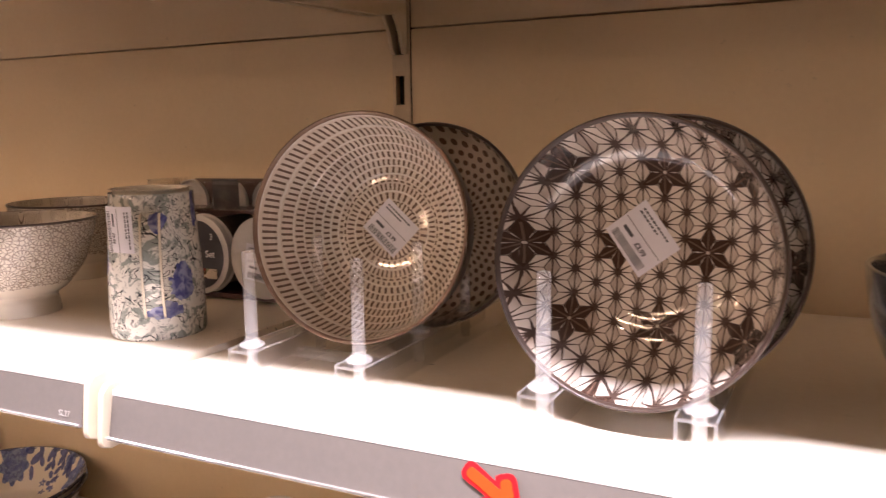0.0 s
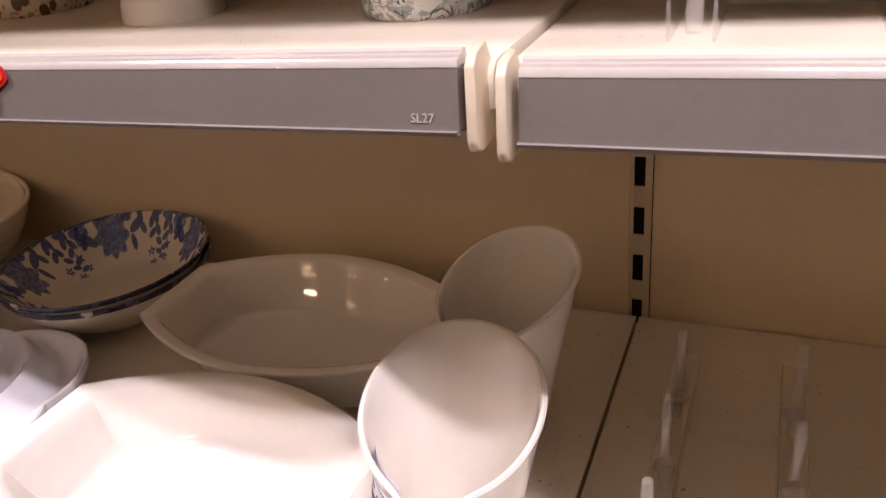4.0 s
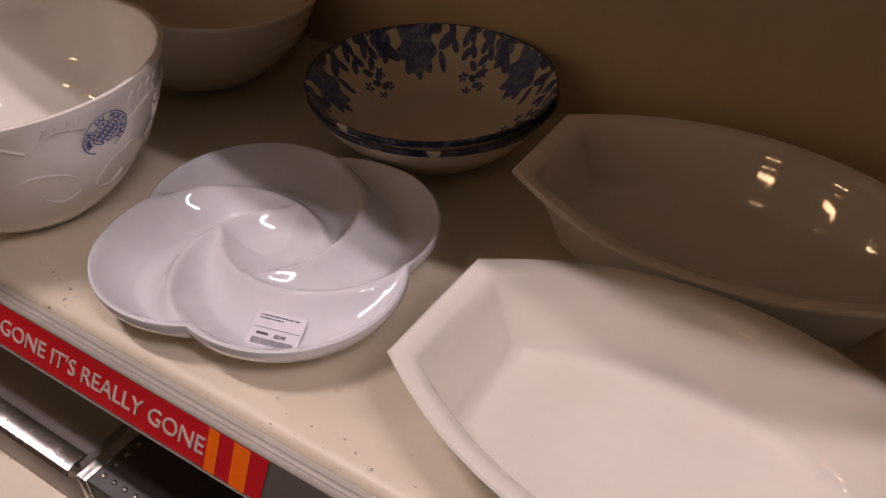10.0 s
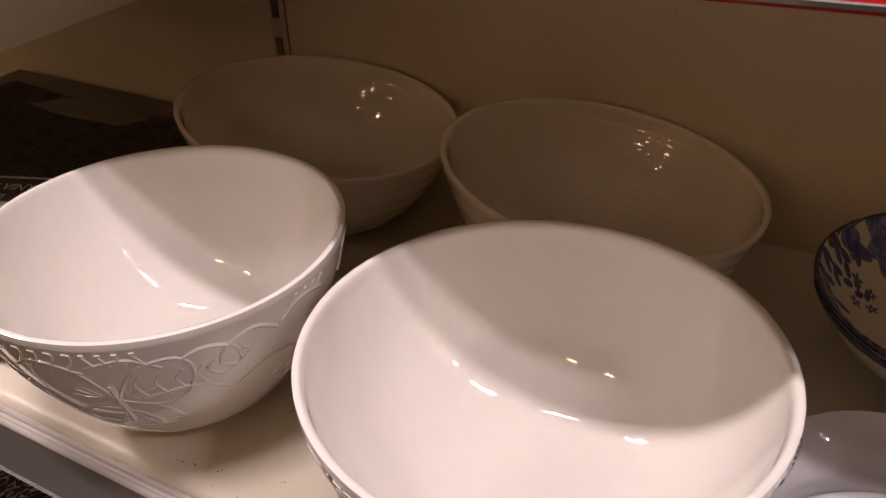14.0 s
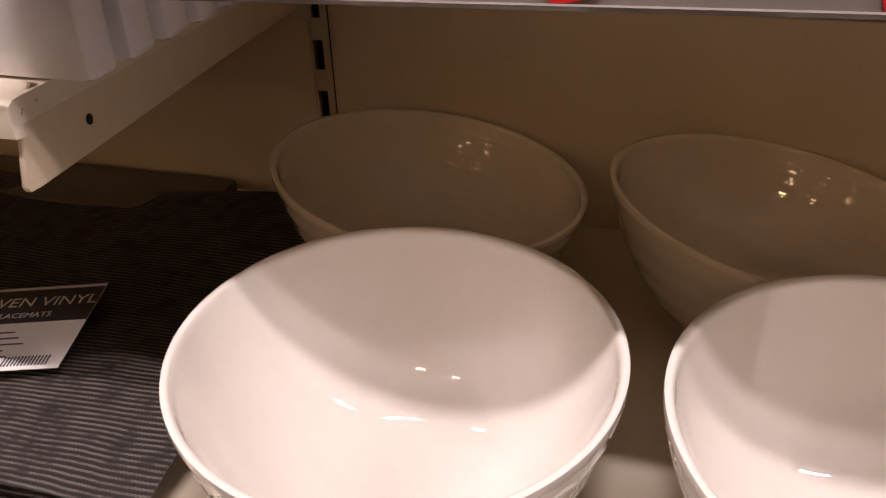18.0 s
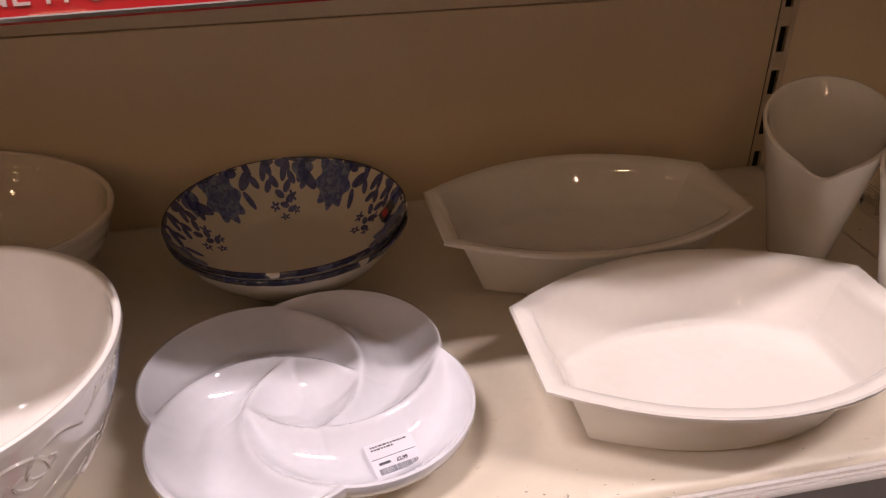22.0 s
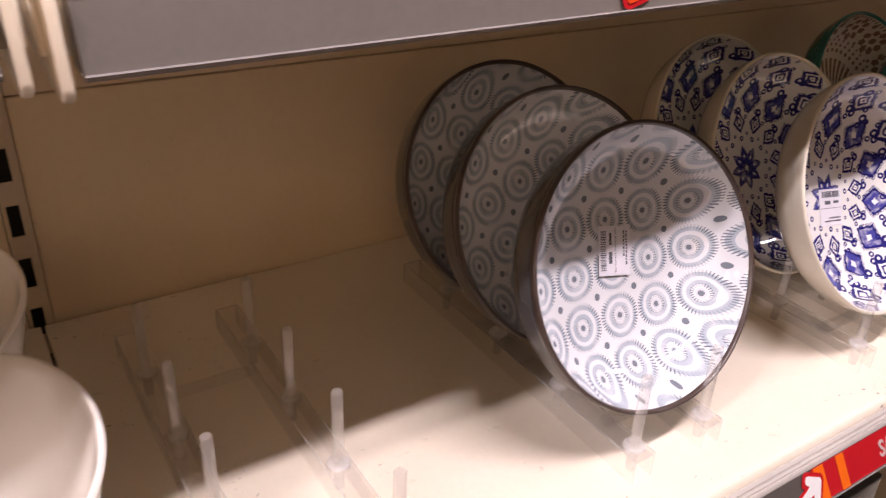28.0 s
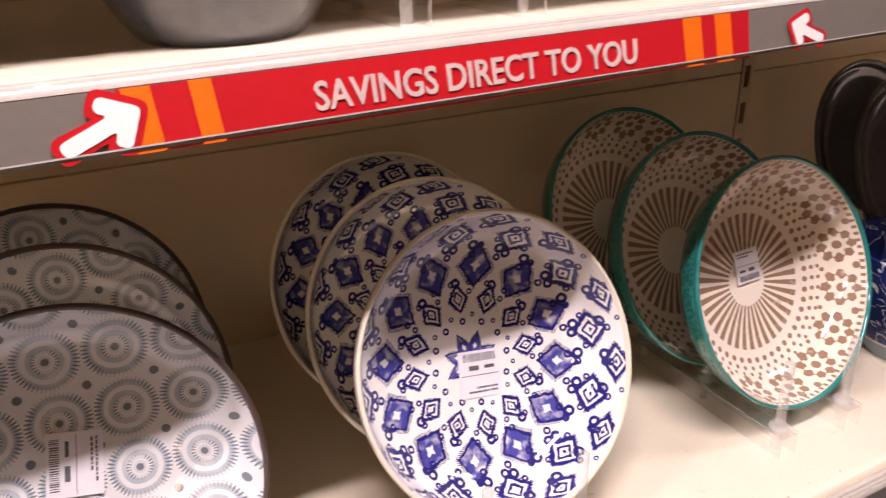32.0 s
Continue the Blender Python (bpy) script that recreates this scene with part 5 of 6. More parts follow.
def slant_vase(m, label):
    """A tapered vase; the mouth is cut on a slant, high at +y and low at the lip at -y."""
    r0, r1, wall = 0.0285, 0.0572, 0.0042

    def rim(a):
        c = math.cos(a - radians(-90))
        z = 0.1365 - 0.0235 * c
        return z - 0.008 * math.exp(-((math.degrees(a + math.pi / 2) + 180) % 360 - 180) ** 2 / 420.0)

    def radius(a, z):
        off = ((math.degrees(a + math.pi / 2) + 180) % 360 - 180)
        lip = 0.0062 * math.exp(-off * off / 260.0) * max(0.0, (z - 0.05) / 0.05)
        return r0 + (r1 - r0) * (z / 0.14) ** 1.1 + lip

    bm = bmesh.new()
    n, levels = 96, 26
    rows = []
    angs = [TAU * k / n for k in range(n)]
    rows.append([bm.verts.new((0.0245 * math.cos(a), 0.0245 * math.sin(a), 0.0015)) for a in angs])
    rows.append([bm.verts.new((0.0270 * math.cos(a), 0.0270 * math.sin(a), 0.0)) for a in angs])
    for i in range(levels + 1):
        rows.append([])
        for a in angs:
            z = 0.0022 + (rim(a) - 0.0022) * i / levels
            r = radius(a, z)
            rows[-1].append(bm.verts.new((r * math.cos(a), r * math.sin(a), z)))
    rows.append([bm.verts.new(((radius(a, rim(a)) - 0.0012) * math.cos(a), (radius(a, rim(a)) - 0.0012) * math.sin(a), rim(a) + 0.0018)) for a in angs])
    rows.append([bm.verts.new(((radius(a, rim(a)) - 0.0032) * math.cos(a), (radius(a, rim(a)) - 0.0032) * math.sin(a), rim(a) + 0.0016)) for a in angs])
    for i in range(levels + 1):
        rows.append([])
        for a in angs:
            z = rim(a) - (rim(a) - 0.008) * i / levels
            r = radius(a, z) - wall
            rows[-1].append(bm.verts.new((r * math.cos(a), r * math.sin(a), z)))
    for a, b in zip(rows, rows[1:]):
        for k in range(n):
            bm.faces.new((a[k], a[(k + 1) % n], b[(k + 1) % n], b[k]))
    bm.faces.new(rows[0][::-1])
    bm.faces.new(rows[-1])
    bmesh.ops.recalc_face_normals(bm, faces=bm.faces)
    ob = thing("slant_vase", label, "vase", m, "white vases")
    part("body", bm, BONE, ob)
    return ob


VASE_F = slant_vase(place(-0.0561, -0.3438, 0.0005, 0, 0, 2) @ Matrix.Diagonal((1.02, 1.02, 1.0, 1)), "tall white glazed vase with a slanted lipped mouth and price sticker")
VASE_B = slant_vase(place(-0.0711, -0.1974, 0.0005, 0, 0, -33), "tall white glazed vase with a slanted lipped mouth, behind another")


def on_side(ang, z, r, lean, maker):
    m = Matrix.Rotation(radians(ang), 4, "Z") @ Matrix.Translation((r, 0, z)) @ pose(0, 0, 0, 90, 0, 90) @ Matrix.Rotation(radians(lean), 4, "X")
    return maker(m)


on_side(222, 0.097, 0.0486, -12, lambda m: sticker(VASE_F, m, 0.041, 0.036, "£4.99", -6, 0.050, 0.10))
SEAL = [(-0.0085, -0.0040), (0.0080, -0.0042), (0.0084, 0.0020), (0.0050, 0.0026), (0.0040, 0.0044), (0.0012, 0.0050), (-0.0006, 0.0066), (-0.0022, 0.0048), (-0.0044, 0.0042), (-0.0052, 0.0024), (-0.0086, 0.0022)]


def foil_seal(vase, ang, z, r, turn):
    def fix(m):
        seal = part("foil_seal", prism(SEAL, 0.0004), BLACK_FOIL, vase, "small black foil seal", None, False)
        wrap(seal, turn, r)
        seal.matrix_basis = m
        return seal
    on_side(ang, z, r, -12, fix)


foil_seal(VASE_F, 193, 0.1195, 0.0531, -14)
foil_seal(VASE_B, 345, 0.075, 0.0440, 0)

# ---- clear acrylic plate stands ----


def plate_stand(x, ztop, front, gap, label, count=4, step=0.083, height=0.084):
    """Two clear channels open at their ends, joined by bars, with a row of round pegs on each."""
    ob = thing("plate_stand", label, "plate stand", place(x, front, ztop + 0.0004), "clear plate stands")
    y0, y1 = -0.012, step * count - 0.018
    w, hh, t = 0.0100, 0.0205, 0.0016
    channel = [(-w, 0.0), (-w + t, 0.0), (-w + t, hh - t), (w - t, hh - t), (w - t, 0.0), (w, 0.0), (w, hh - 0.0008), (w - 0.0008, hh), (-w + 0.0008, hh), (-w, hh - 0.0008)]
    for s in (-1, 1):
        cx = s * gap / 2
        bm = bmesh.new()
        a = [bm.verts.new((cx + u, y0, v)) for u, v in channel]
        b = [bm.verts.new((cx + u, y1, v)) for u, v in channel]
        n = len(channel)
        for i in range(n):
            bm.faces.new((a[i], a[(i + 1) % n], b[(i + 1) % n], b[i]))
        for f in (bm.faces.new(a[::-1]), bm.faces.new(b)):
            f.material_index = 1
        bmesh.ops.recalc_face_normals(bm, faces=bm.faces)
        rail = part("rail", bm, [ACRYLIC, ACRYLIC_EDGE], ob, smooth=False)
        rail.visible_shadow = False
        # Thin hazy strips are added to paint the glint along the channel's edges.
        for u in (-w + 0.0004, w - 0.0004):
            bar = boxed(cx + u - 0.0004, cx + u + 0.0004, y0, y1, hh + 0.0001, hh + 0.0006)
            part("rail_edge", bar, ACRYLIC_EDGE, rail, "hazy strip painting the glint on the channel's edge", smooth=False).visible_shadow = False
        for k in range(count):
            top = height - hh
            bm = lathe([(0.0, -hh + 0.001), (0.0036, -hh + 0.001), (0.0038, -0.002), (0.0042, 0.0008), (0.0040, top - 0.001), (0.0034, top), (0.0022, top), (0.0018, top - 0.0012), (0.0, top - 0.0012)], 20)
            post = part("post", bm, ACRYLIC_ROD, ob, m=Matrix.Translation((cx, step * k, hh + 0.0002)))
            post.visible_shadow = False
            part("collar", lathe([(0.0043, 0.0006), (0.0078, 0.0006), (0.0084, 0.0014), (0.0078, 0.0026), (0.0062, 0.0030), (0.0050, 0.0048), (0.0043, 0.0050)], 20), ACRYLIC_EDGE, post).visible_shadow = False
    for y in (step * 0.5, step * (count - 1) - 0.02):
        part("cross_bar", boxed(-gap / 2 + w + 0.0002, gap / 2 - w - 0.0002, y - 0.005, y + 0.005, 0.006, 0.0120, 0.0012), ACRYLIC, ob).visible_shadow = False
    return ob


plate_stand(0.1000, 0.0, -0.397, 0.086, "empty clear acrylic plate stand with upright pegs")
plate_stand(0.3700, 0.0, -0.404, 0.072, "clear acrylic plate stand under grey bowls")
plate_stand(0.6420, 0.0, -0.408, 0.076, "clear acrylic plate stand under blue bowls")
plate_stand(0.9330, 0.0, -0.398, 0.080, "clear acrylic plate stand under teal bowls")
plate_stand(0.1125, upper(0.1125) - 0.0004, -0.328, 0.083, "clear acrylic plate stand under brown bowls", 3, 0.075)
plate_stand(0.3150, upper(0.3150) - 0.0004, -0.3370, 0.080, "clear acrylic plate stand under star-patterned bowls", 3, 0.075)
plate_stand(0.6400, upper(0.6400) - 0.0004, -0.318, 0.080, "clear acrylic plate stand on the upper shelf", 3, 0.075)

# ---- bowls stood on edge in the stands ----


def facing(x, y, z, nx, nz, roll=0):
    """The rim's middle at (x, y, z), the opening along (nx, -1, nz); local y points up."""
    n = Vector((nx, -1.0, nz)).normalized()
    s = Vector((0, 0, 1)).cross(n).normalized()
    u = n.cross(s)
    m = Matrix((s.to_4d(), u.to_4d(), n.to_4d(), (0, 0, 0, 1))).transposed()
    for i in range(3):
        m[3][i] = 0
    m.translation = (x, y, z + SHELF)
    return m @ Matrix.Rotation(radians(roll), 4, "Z")


def shallow_bowl(name, label, group, m, R, depth, inside, outside, rim, rim_width, rim_label, steep=False, ripple=0.0):
    """A coupe bowl whose rim lies at local z = 0."""
    k = R / 0.104
    if steep == "upright":
        side = [(0.078, 0.93), (0.0985, 0.66), (0.1030, 0.26)]
        hollow = [(0.0968, 0.22), (0.0885, 0.50), (0.069, 0.77)]
    elif steep:
        side = [(0.074, 0.86), (0.094, 0.56), (0.1020, 0.22)]
        hollow = [(0.0970, 0.24), (0.0890, 0.55), (0.070, 0.78)]
    else:
        side = [(0.068, 0.80), (0.090, 0.46), (0.1015, 0.12)]
        hollow = [(0.0955, 0.20), (0.086, 0.48), (0.066, 0.76)]
    out = round_path([(0.0, -depth + 0.002), (0.036 * k, -depth + 0.002), (0.039 * k, -depth - 0.003), (0.043 * k, -depth - 0.003), (0.046 * k, -depth + 0.001)] + [(r * k, -depth * f) for r, f in side] + [(0.1035 * k, -0.0025)], 4)
    inn = round_path([(0.1020 * k, -0.0008), (0.1000 * k, -0.0040)] + [(r * k, -depth * f) for r, f in hollow] + [(0.044 * k, -depth * 0.87), (0.0, -depth * 0.885)], 14 if ripple else 5)
    if ripple:
        inn = [(r, z + ripple * math.sin(TAU * 13 * r / R)) if 0.45 * R < r < 0.94 * R else (r, z) for r, z in inn]
    ob = thing(name, label, "bowl", m, group)
    part("body", lathe(out, 96), outside, ob, "", None)
    part("inside", lathe(inn, 96), inside, ob, "printed inside", None)
    lip = round_path([(0.1036 * k, -0.0030 - rim_width), (0.1042 * k, -0.0018), (0.1036 * k, 0.0), (0.1026 * k, 0.0004), (0.1014 * k, -0.0004), (0.1004 * k, -0.0026)], 4)
    part("rim", lathe(lip, 96), rim, ob, rim_label, None)
    return ob


CIRCLES = circles_print()
for i, (x, y, z, nx, nz, roll) in enumerate(((0.3730, -0.3600, 0.1360, -0.020, 0.450, 0), (0.3766, -0.2640, 0.1345, -0.034, 0.450, 20), (0.3772, -0.1880, 0.1365, -0.030, 0.446, -25))):
    ob = shallow_bowl("ring_bowl", "dark-rimmed bowl with grey rings inside, on edge" + (", price sticker" if i == 0 else ""), "grey ring bowls", facing(x, y, z + 0.0015, nx, nz, roll), 0.1060, 0.050, CIRCLES, SLATE_GLAZE, DARK_GLAZE, 0.0025, "dark brown rim", "upright")
    if i == 0:
        sticker(ob, pose(0.0025, 0.011, -0.0428, 0, 0, 0), 0.038, 0.031, "", -100)
IKAT = ikat_print(0.106)
for i, (x, y, z, nx, nz, roll) in enumerate(((0.6438, -0.3645, 0.1416, 0.0255, 0.4835, 0), (0.6420, -0.2760, 0.1385, 0.0, 0.470, 33), (0.6361, -0.2090, 0.1417, 0.0186, 0.474, 11))):
    ob = shallow_bowl("lozenge_bowl", "white bowl with cobalt lozenges inside, on edge" + (", price sticker" if i == 0 else ""), "blue lozenge bowls", facing(x, y, z, nx, nz, roll), 0.1065, 0.056, IKAT, IVORY, IVORY, 0.003, "ivory rim", True)
    if i == 0:
        sticker(ob, pose(0.004, -0.010, -0.0489, 0, 0, 0), 0.034, 0.034, "", 172)
LACE, TEAL = lace_print(0.1085), teal_scale()
TEAL_RIM = ceramic("teal_glaze", (0.03, 0.22, 0.20), (0.02, 0.17, 0.155), 0.1)
for i, (x, y, z, nx, nz, roll) in enumerate(((0.9383, -0.3518, 0.1260, 0.040, 0.410, 0), (0.9245, -0.2746, 0.1310, 0.041, 0.441, 15), (0.9087, -0.1926, 0.1380, 0.044, 0.448, 40))):
    ob = shallow_bowl("lace_bowl", "teal bowl with taupe lace pattern on cream inside, stood on edge", "teal lace bowls", facing(x, y, z, nx, nz, roll), 0.1085, 0.054, LACE, TEAL, TEAL_RIM, 0.002, "teal rim", True)
    if i == 0:
        sticker(ob, pose(0.002, 0.014, -0.0457, 0, 0, 0), 0.030, 0.030, "", 0)
BASKET, DOTTED, STARS = basket_print(0.0778), dotted_print(0.0778), star_print()
ob = shallow_bowl("stroke_bowl", "oatmeal bowl with brown stroke rings inside, stood on edge, price sticker", "brown patterned bowls", facing(0.1192, -0.2761, 0.4505, 0.150, 0.16), 0.0786, 0.074, BASKET, DARK_GLAZE, BROWN_GLAZE, 0.0015, "thin brown rim", True, 0.0007)
sticker(ob, pose(0.000, 0.002, -0.0646, 0, 0, 0), 0.034, 0.030, "£3.99", -42)
shallow_bowl("dotted_bowl", "oatmeal bowl with brown dots inside, stood on edge behind another", "brown patterned bowls", facing(0.1305, -0.1960, 0.4440, 0.14, 0.20), 0.0778, 0.058, DOTTED, DARK_GLAZE, DARK_GLAZE, 0.003, "dark brown rim", True)
ob = shallow_bowl("star_bowl", "cream bowl with brown star lattice inside, stood on edge, price sticker", "brown patterned bowls", facing(0.3156, -0.3265, 0.4473, -0.076, 0.10), 0.0758, 0.048, STARS, DARK_GLAZE, DARK_GLAZE, 0.003, "dark brown rim", True)
sticker(ob, pose(-0.006, 0.011, -0.0417, 0, 0, 0), 0.033, 0.028, "£3.99", -52)
shallow_bowl("star_bowl", "cream bowl with brown star lattice, stood on edge behind its twin", "brown patterned bowls", facing(0.3225, -0.2720, 0.4464, -0.05, 0.16, 30), 0.0768, 0.052, STARS, DARK_GLAZE, DARK_GLAZE, 0.003, "dark brown rim", True)

# ---- upper shelf: footed bowls, jug, boxed jars ----
CELL, FAN = cell_print(), fan_print(0.0655)


def footed_bowl(m, label):
    out = round_path([(0.0, 0.004), (0.024, 0.004), (0.027, 0.0), (0.0315, 0.0), (0.0305, 0.010), (0.030, 0.016), (0.040, 0.024), (0.054, 0.044), (0.0625, 0.070), (0.0648, 0.080)], 4)[:-1] + [(0.0653, 0.0810)]
    inn = round_path([(0.0652, 0.0818), (0.0640, 0.0826), (0.0622, 0.0805), (0.0590, 0.066), (0.050, 0.042), (0.036, 0.027), (0.0, 0.0225)], 4)
    ob = thing("footed_bowl", label, "bowl", m, "cell-patterned footed bowls")
    part("body", lathe(out, 96), CELL, ob)
    part("inside", lathe(inn[2:], 96), FAN, ob, "pale inside with dark fans")
    part("rim", lathe([(0.0653, 0.0809), (0.0657, 0.0818), (0.0650, 0.0827), (0.0639, 0.0829), (0.0630, 0.0820)], 96), DARK_GLAZE, ob, "dark rim line")
    return ob


footed_bowl(place(-0.2610, -0.2585, upper(-0.2610)) @ Matrix.Diagonal((1.07, 1.07, 1.05, 1)), "cream footed bowl with brown cell pattern and dark rim")
footed_bowl(place(-0.3780, -0.1020, upper(-0.3780), 0, 0, 50) @ Matrix.Diagonal((1.07, 1.07, 1.05, 1)), "cream footed bowl with brown cell pattern, behind another")


def foliage_jug(m):
    """A tapered tall jug with a flat wide strap handle and a small lip."""
    ob = thing("foliage_jug", "cream jug printed with sage leaves and blue blossoms, price sticker", "jug", m)
    FOL = foliage_print()

    def warp(p, i):
        a = math.degrees(math.atan2(p.y, p.x))
        off = (a - 20 + 180) % 360 - 180
        lift = max(0.0, (p.z - 0.095) / 0.02)
        if lift > 0:
            k = math.exp(-off * off / 500.0) * min(lift, 1.0)
            return Vector((p.x * (1 + 0.025 * k), p.y * (1 + 0.025 * k), p.z + 0.001 * k))
        return p

    out = round_path([(0.0, 0.002), (0.030, 0.002), (0.033, 0.0), (0.0365, 0.001), (0.0372, 0.010), (0.0362, 0.050), (0.0325, 0.100), (0.0318, 0.114)], 5)[:-1]
    inn = round_path([(0.0316, 0.1155), (0.0300, 0.1158), (0.0288, 0.113), (0.0295, 0.098), (0.0330, 0.050), (0.0335, 0.010), (0.0, 0.006)], 4)
    part("body", lathe(out, 96, None, warp), FOL, ob)
    part("inside", lathe(inn, 96, None, warp), IVORY, ob, "plain cream inside")
    ang = radians(-46)
    out_d, side_d = Vector((math.cos(ang), math.sin(ang), 0)), Vector((-math.sin(ang), math.cos(ang), 0))

    def strap(side, half, deep):
        """One band of the looped handle, along its outward arch."""
        bm = bmesh.new()
        rings = []
        for t in range(23):
            f = t / 22
            r = 0.0322 + 0.0220 * math.sin(math.pi * f) ** 0.45 + 0.002 * f
            c = out_d * r + side_d * side + Vector((0, 0, 0.096 - 0.076 * f))
            nrm = (out_d * math.sin(math.pi * f) ** 0.6 + Vector((0, 0, 1)) * math.cos(math.pi * f)).normalized()
            rings.append([bm.verts.new(c + side_d * half * u + nrm * deep * v) for u, v in ((-1, -0.5), (-0.8, -1), (0.8, -1), (1, -0.5), (1, 0.5), (0.8, 1), (-0.8, 1), (-1, 0.5))])
        for p, q in zip(rings, rings[1:]):
            for k in range(8):
                bm.faces.new((p[k], p[(k + 1) % 8], q[(k + 1) % 8], q[k]))
        bm.faces.new(rings[0])
        bm.faces.new(rings[-1][::-1])
        bmesh.ops.recalc_face_normals(bm, faces=bm.faces)
        return bm

    handle = part("handle", strap(0.0, 0.0062, 0.0022), FOL, ob, "looped printed strap handle")
    # Cream strips paint the bright highlight lines along the handle's two edges.
    for s in (-1, 1):
        part("handle_edge", strap(s * 0.0068, 0.0011, 0.0027), IVORY, handle, "cream strip painting the highlight on the handle's edge")
    on_side(271, 0.084, 0.0352, 2, lambda mm: sticker(ob, mm, 0.040, 0.027, "£3.99", -90, 0.0352))
    return ob


foliage_jug(place(-0.0790, -0.2655, upper(-0.0810)))


def boxed_jars(m):
    """A black carton of round jars with a clear window; white lids show at the front, rims through the film."""
    ob = thing("boxed_jar_set", "black boxed set of three storage jars with white lids", "boxed jars", m)
    w, d, h = 0.264, 0.080, 0.1130
    for spot, size in (("tray", (0.078, w, 0.004, d, 0.0, 0.004)), ("back_card", (0.046, w, d - 0.003, d, 0.0042, h - 0.004)), ("end_card", (w - 0.003, w, 0.004, d - 0.0032, 0.0042, 0.079)), ("shelf_card", (0.070, w, 0.020, d - 0.0032, 0.0795, 0.083))):
        part(spot, boxed(*size), WINE_CARD, ob, "dark red-brown printed card", None, False)
    part("film_base", boxed(0, 0.0775, 0.004, d, 0.0, 0.0008), FILM, ob, "clear film base", None, False)
    part("film_end", boxed(0, 0.0008, 0.004, d, 0.001, 0.083), FILM, ob, "clear film end", None, False)
    wave = random.Random(5)
    lumps = [(wave.uniform(0.6, 1.0), wave.uniform(0, TAU), wave.uniform(18, 60)) for i in range(4)]
    sheet = bmesh.new()
    rows = []
    for j in range(15):
        v = j / 14
        line = []
        for i in range(49):
            u = 0.046 + (w - 0.050) * i / 48
            crease = sum(a * math.sin(u * f + p + v * (5 + 3 * n)) for n, (a, p, f) in enumerate(lumps)) * 0.0006
            top = max(0.0, (v - 0.72) / 0.28)
            line.append(sheet.verts.new((u, 0.0135 + crease + 0.055 * top * top, 0.0835 + (h - 0.0845) * min(1.0, v / 0.80))))
        rows.append(line)
    for p, q in zip(rows, rows[1:]):
        for i in range(48):
            sheet.faces.new((p[i], p[i + 1], q[i + 1], q[i]))
    part("window_film", sheet, FILM, ob, "creased clear film window")
    part("film_seam", boxed(0.046, w - 0.004, 0.0125, 0.0133, 0.0825, 0.0845), FILM, ob, "folded film seam", None, False)
    part("film_corner", boxed(0.0455, 0.0463, 0.014, 0.066, 0.0835, h - 0.001), FILM, ob, "clear film corner", None, False)
    for k in range(3):
        x = 0.048 + 0.079 * k
        jar = part("jar", lathe(round_path([(0.0, 0.0), (0.0315, 0.0), (0.0330, 0.003), (0.0330, 0.050), (0.031, 0.055), (0.0, 0.055)], 3), 40), DARK_CARD, ob, "dark filled jar", pose(x, 0.062, 0.0412, 90, 0, 0))
        lid = part("lid", lathe(round_path([(0.0, 0.0), (0.0355, 0.0), (0.0366, 0.002), (0.0366, 0.008), (0.0350, 0.0108), (0.0, 0.0115)], 3), 48), FROST, jar, "round white lid", pose(0, 0, 0.052, 0, 0, 0))
        if k == 1:
            lid["label"] = "white lid with a round black printed label"
            front = bmesh.new()
            for text, size, tx, ty in (("3", 0.0085, 0.0172, 0.0150), ("Set", 0.0095, 0.0105, -0.0020)):
                t = words(text, size, 0.0001)
                bmesh.ops.rotate(t, verts=t.verts, cent=(0, 0, 0), matrix=Matrix.Rotation(radians(-90), 3, "X"))
                bmesh.ops.translate(t, verts=t.verts, vec=(tx, ty, 0.0130))
                hold = bpy.data.meshes.new("hold")
                t.to_mesh(hold)
                t.free()
                front.from_mesh(hold)
                bpy.data.meshes.remove(hold)
            part("lettering", front, CARD, jar, "white serif lettering", pose(0, 0, 0.0517, 0, 0, 0), False)
            part("round_label", lathe([(0.0, 0.0113), (0.0326, 0.0113), (0.0330, 0.0117), (0.0, 0.0125)], 48), BLACK_CARD, jar, "round black printed label", pose(0, 0, 0.052, 0, 0, 0))
            part("picture_panel", boxed(-0.020, 0.0235, -0.0225, -0.0130, 0.0121, 0.0127), BLOSSOM_RED, jar, "orange-brown picture panel", pose(0, 0, 0.052, 0, 0, 0), False)
    for k in range(4):
        arc = lathe([(0.0, 0.0), (0.0205, 0.0), (0.0225, 0.001), (0.0227, 0.005), (0.0212, 0.005), (0.0203, 0.002), (0.0, 0.0015)], 40)
        bmesh.ops.bisect_plane(arc, geom=list(arc.verts) + list(arc.edges) + list(arc.faces), plane_co=(0, -0.0040, 0), plane_no=(0, -1, 0), clear_outer=True)
        part("cup_rim", arc, FROST, ob, "white cup rim behind the film", pose(0.072 + 0.0535 * k, 0.050, 0.0875, 90, 0, 0))
    part("sleeve", boxed(0.133, 0.166, 0.0165, 0.0176, 0.0835, h - 0.001), BLACK_CARD, ob, "black paper band", None, False)
    sticker(ob, pose(0.206, -0.0022, 0.036, 90, 0, 0), 0.036, 0.034, "£3.99", -8)
    return ob


BLOSSOM_RED = rose_print()
boxed_jars(place(-0.2650, -0.1500, upper(-0.1380), 0, -math.degrees(math.atan(UP_SLOPE[0])), -2.5))


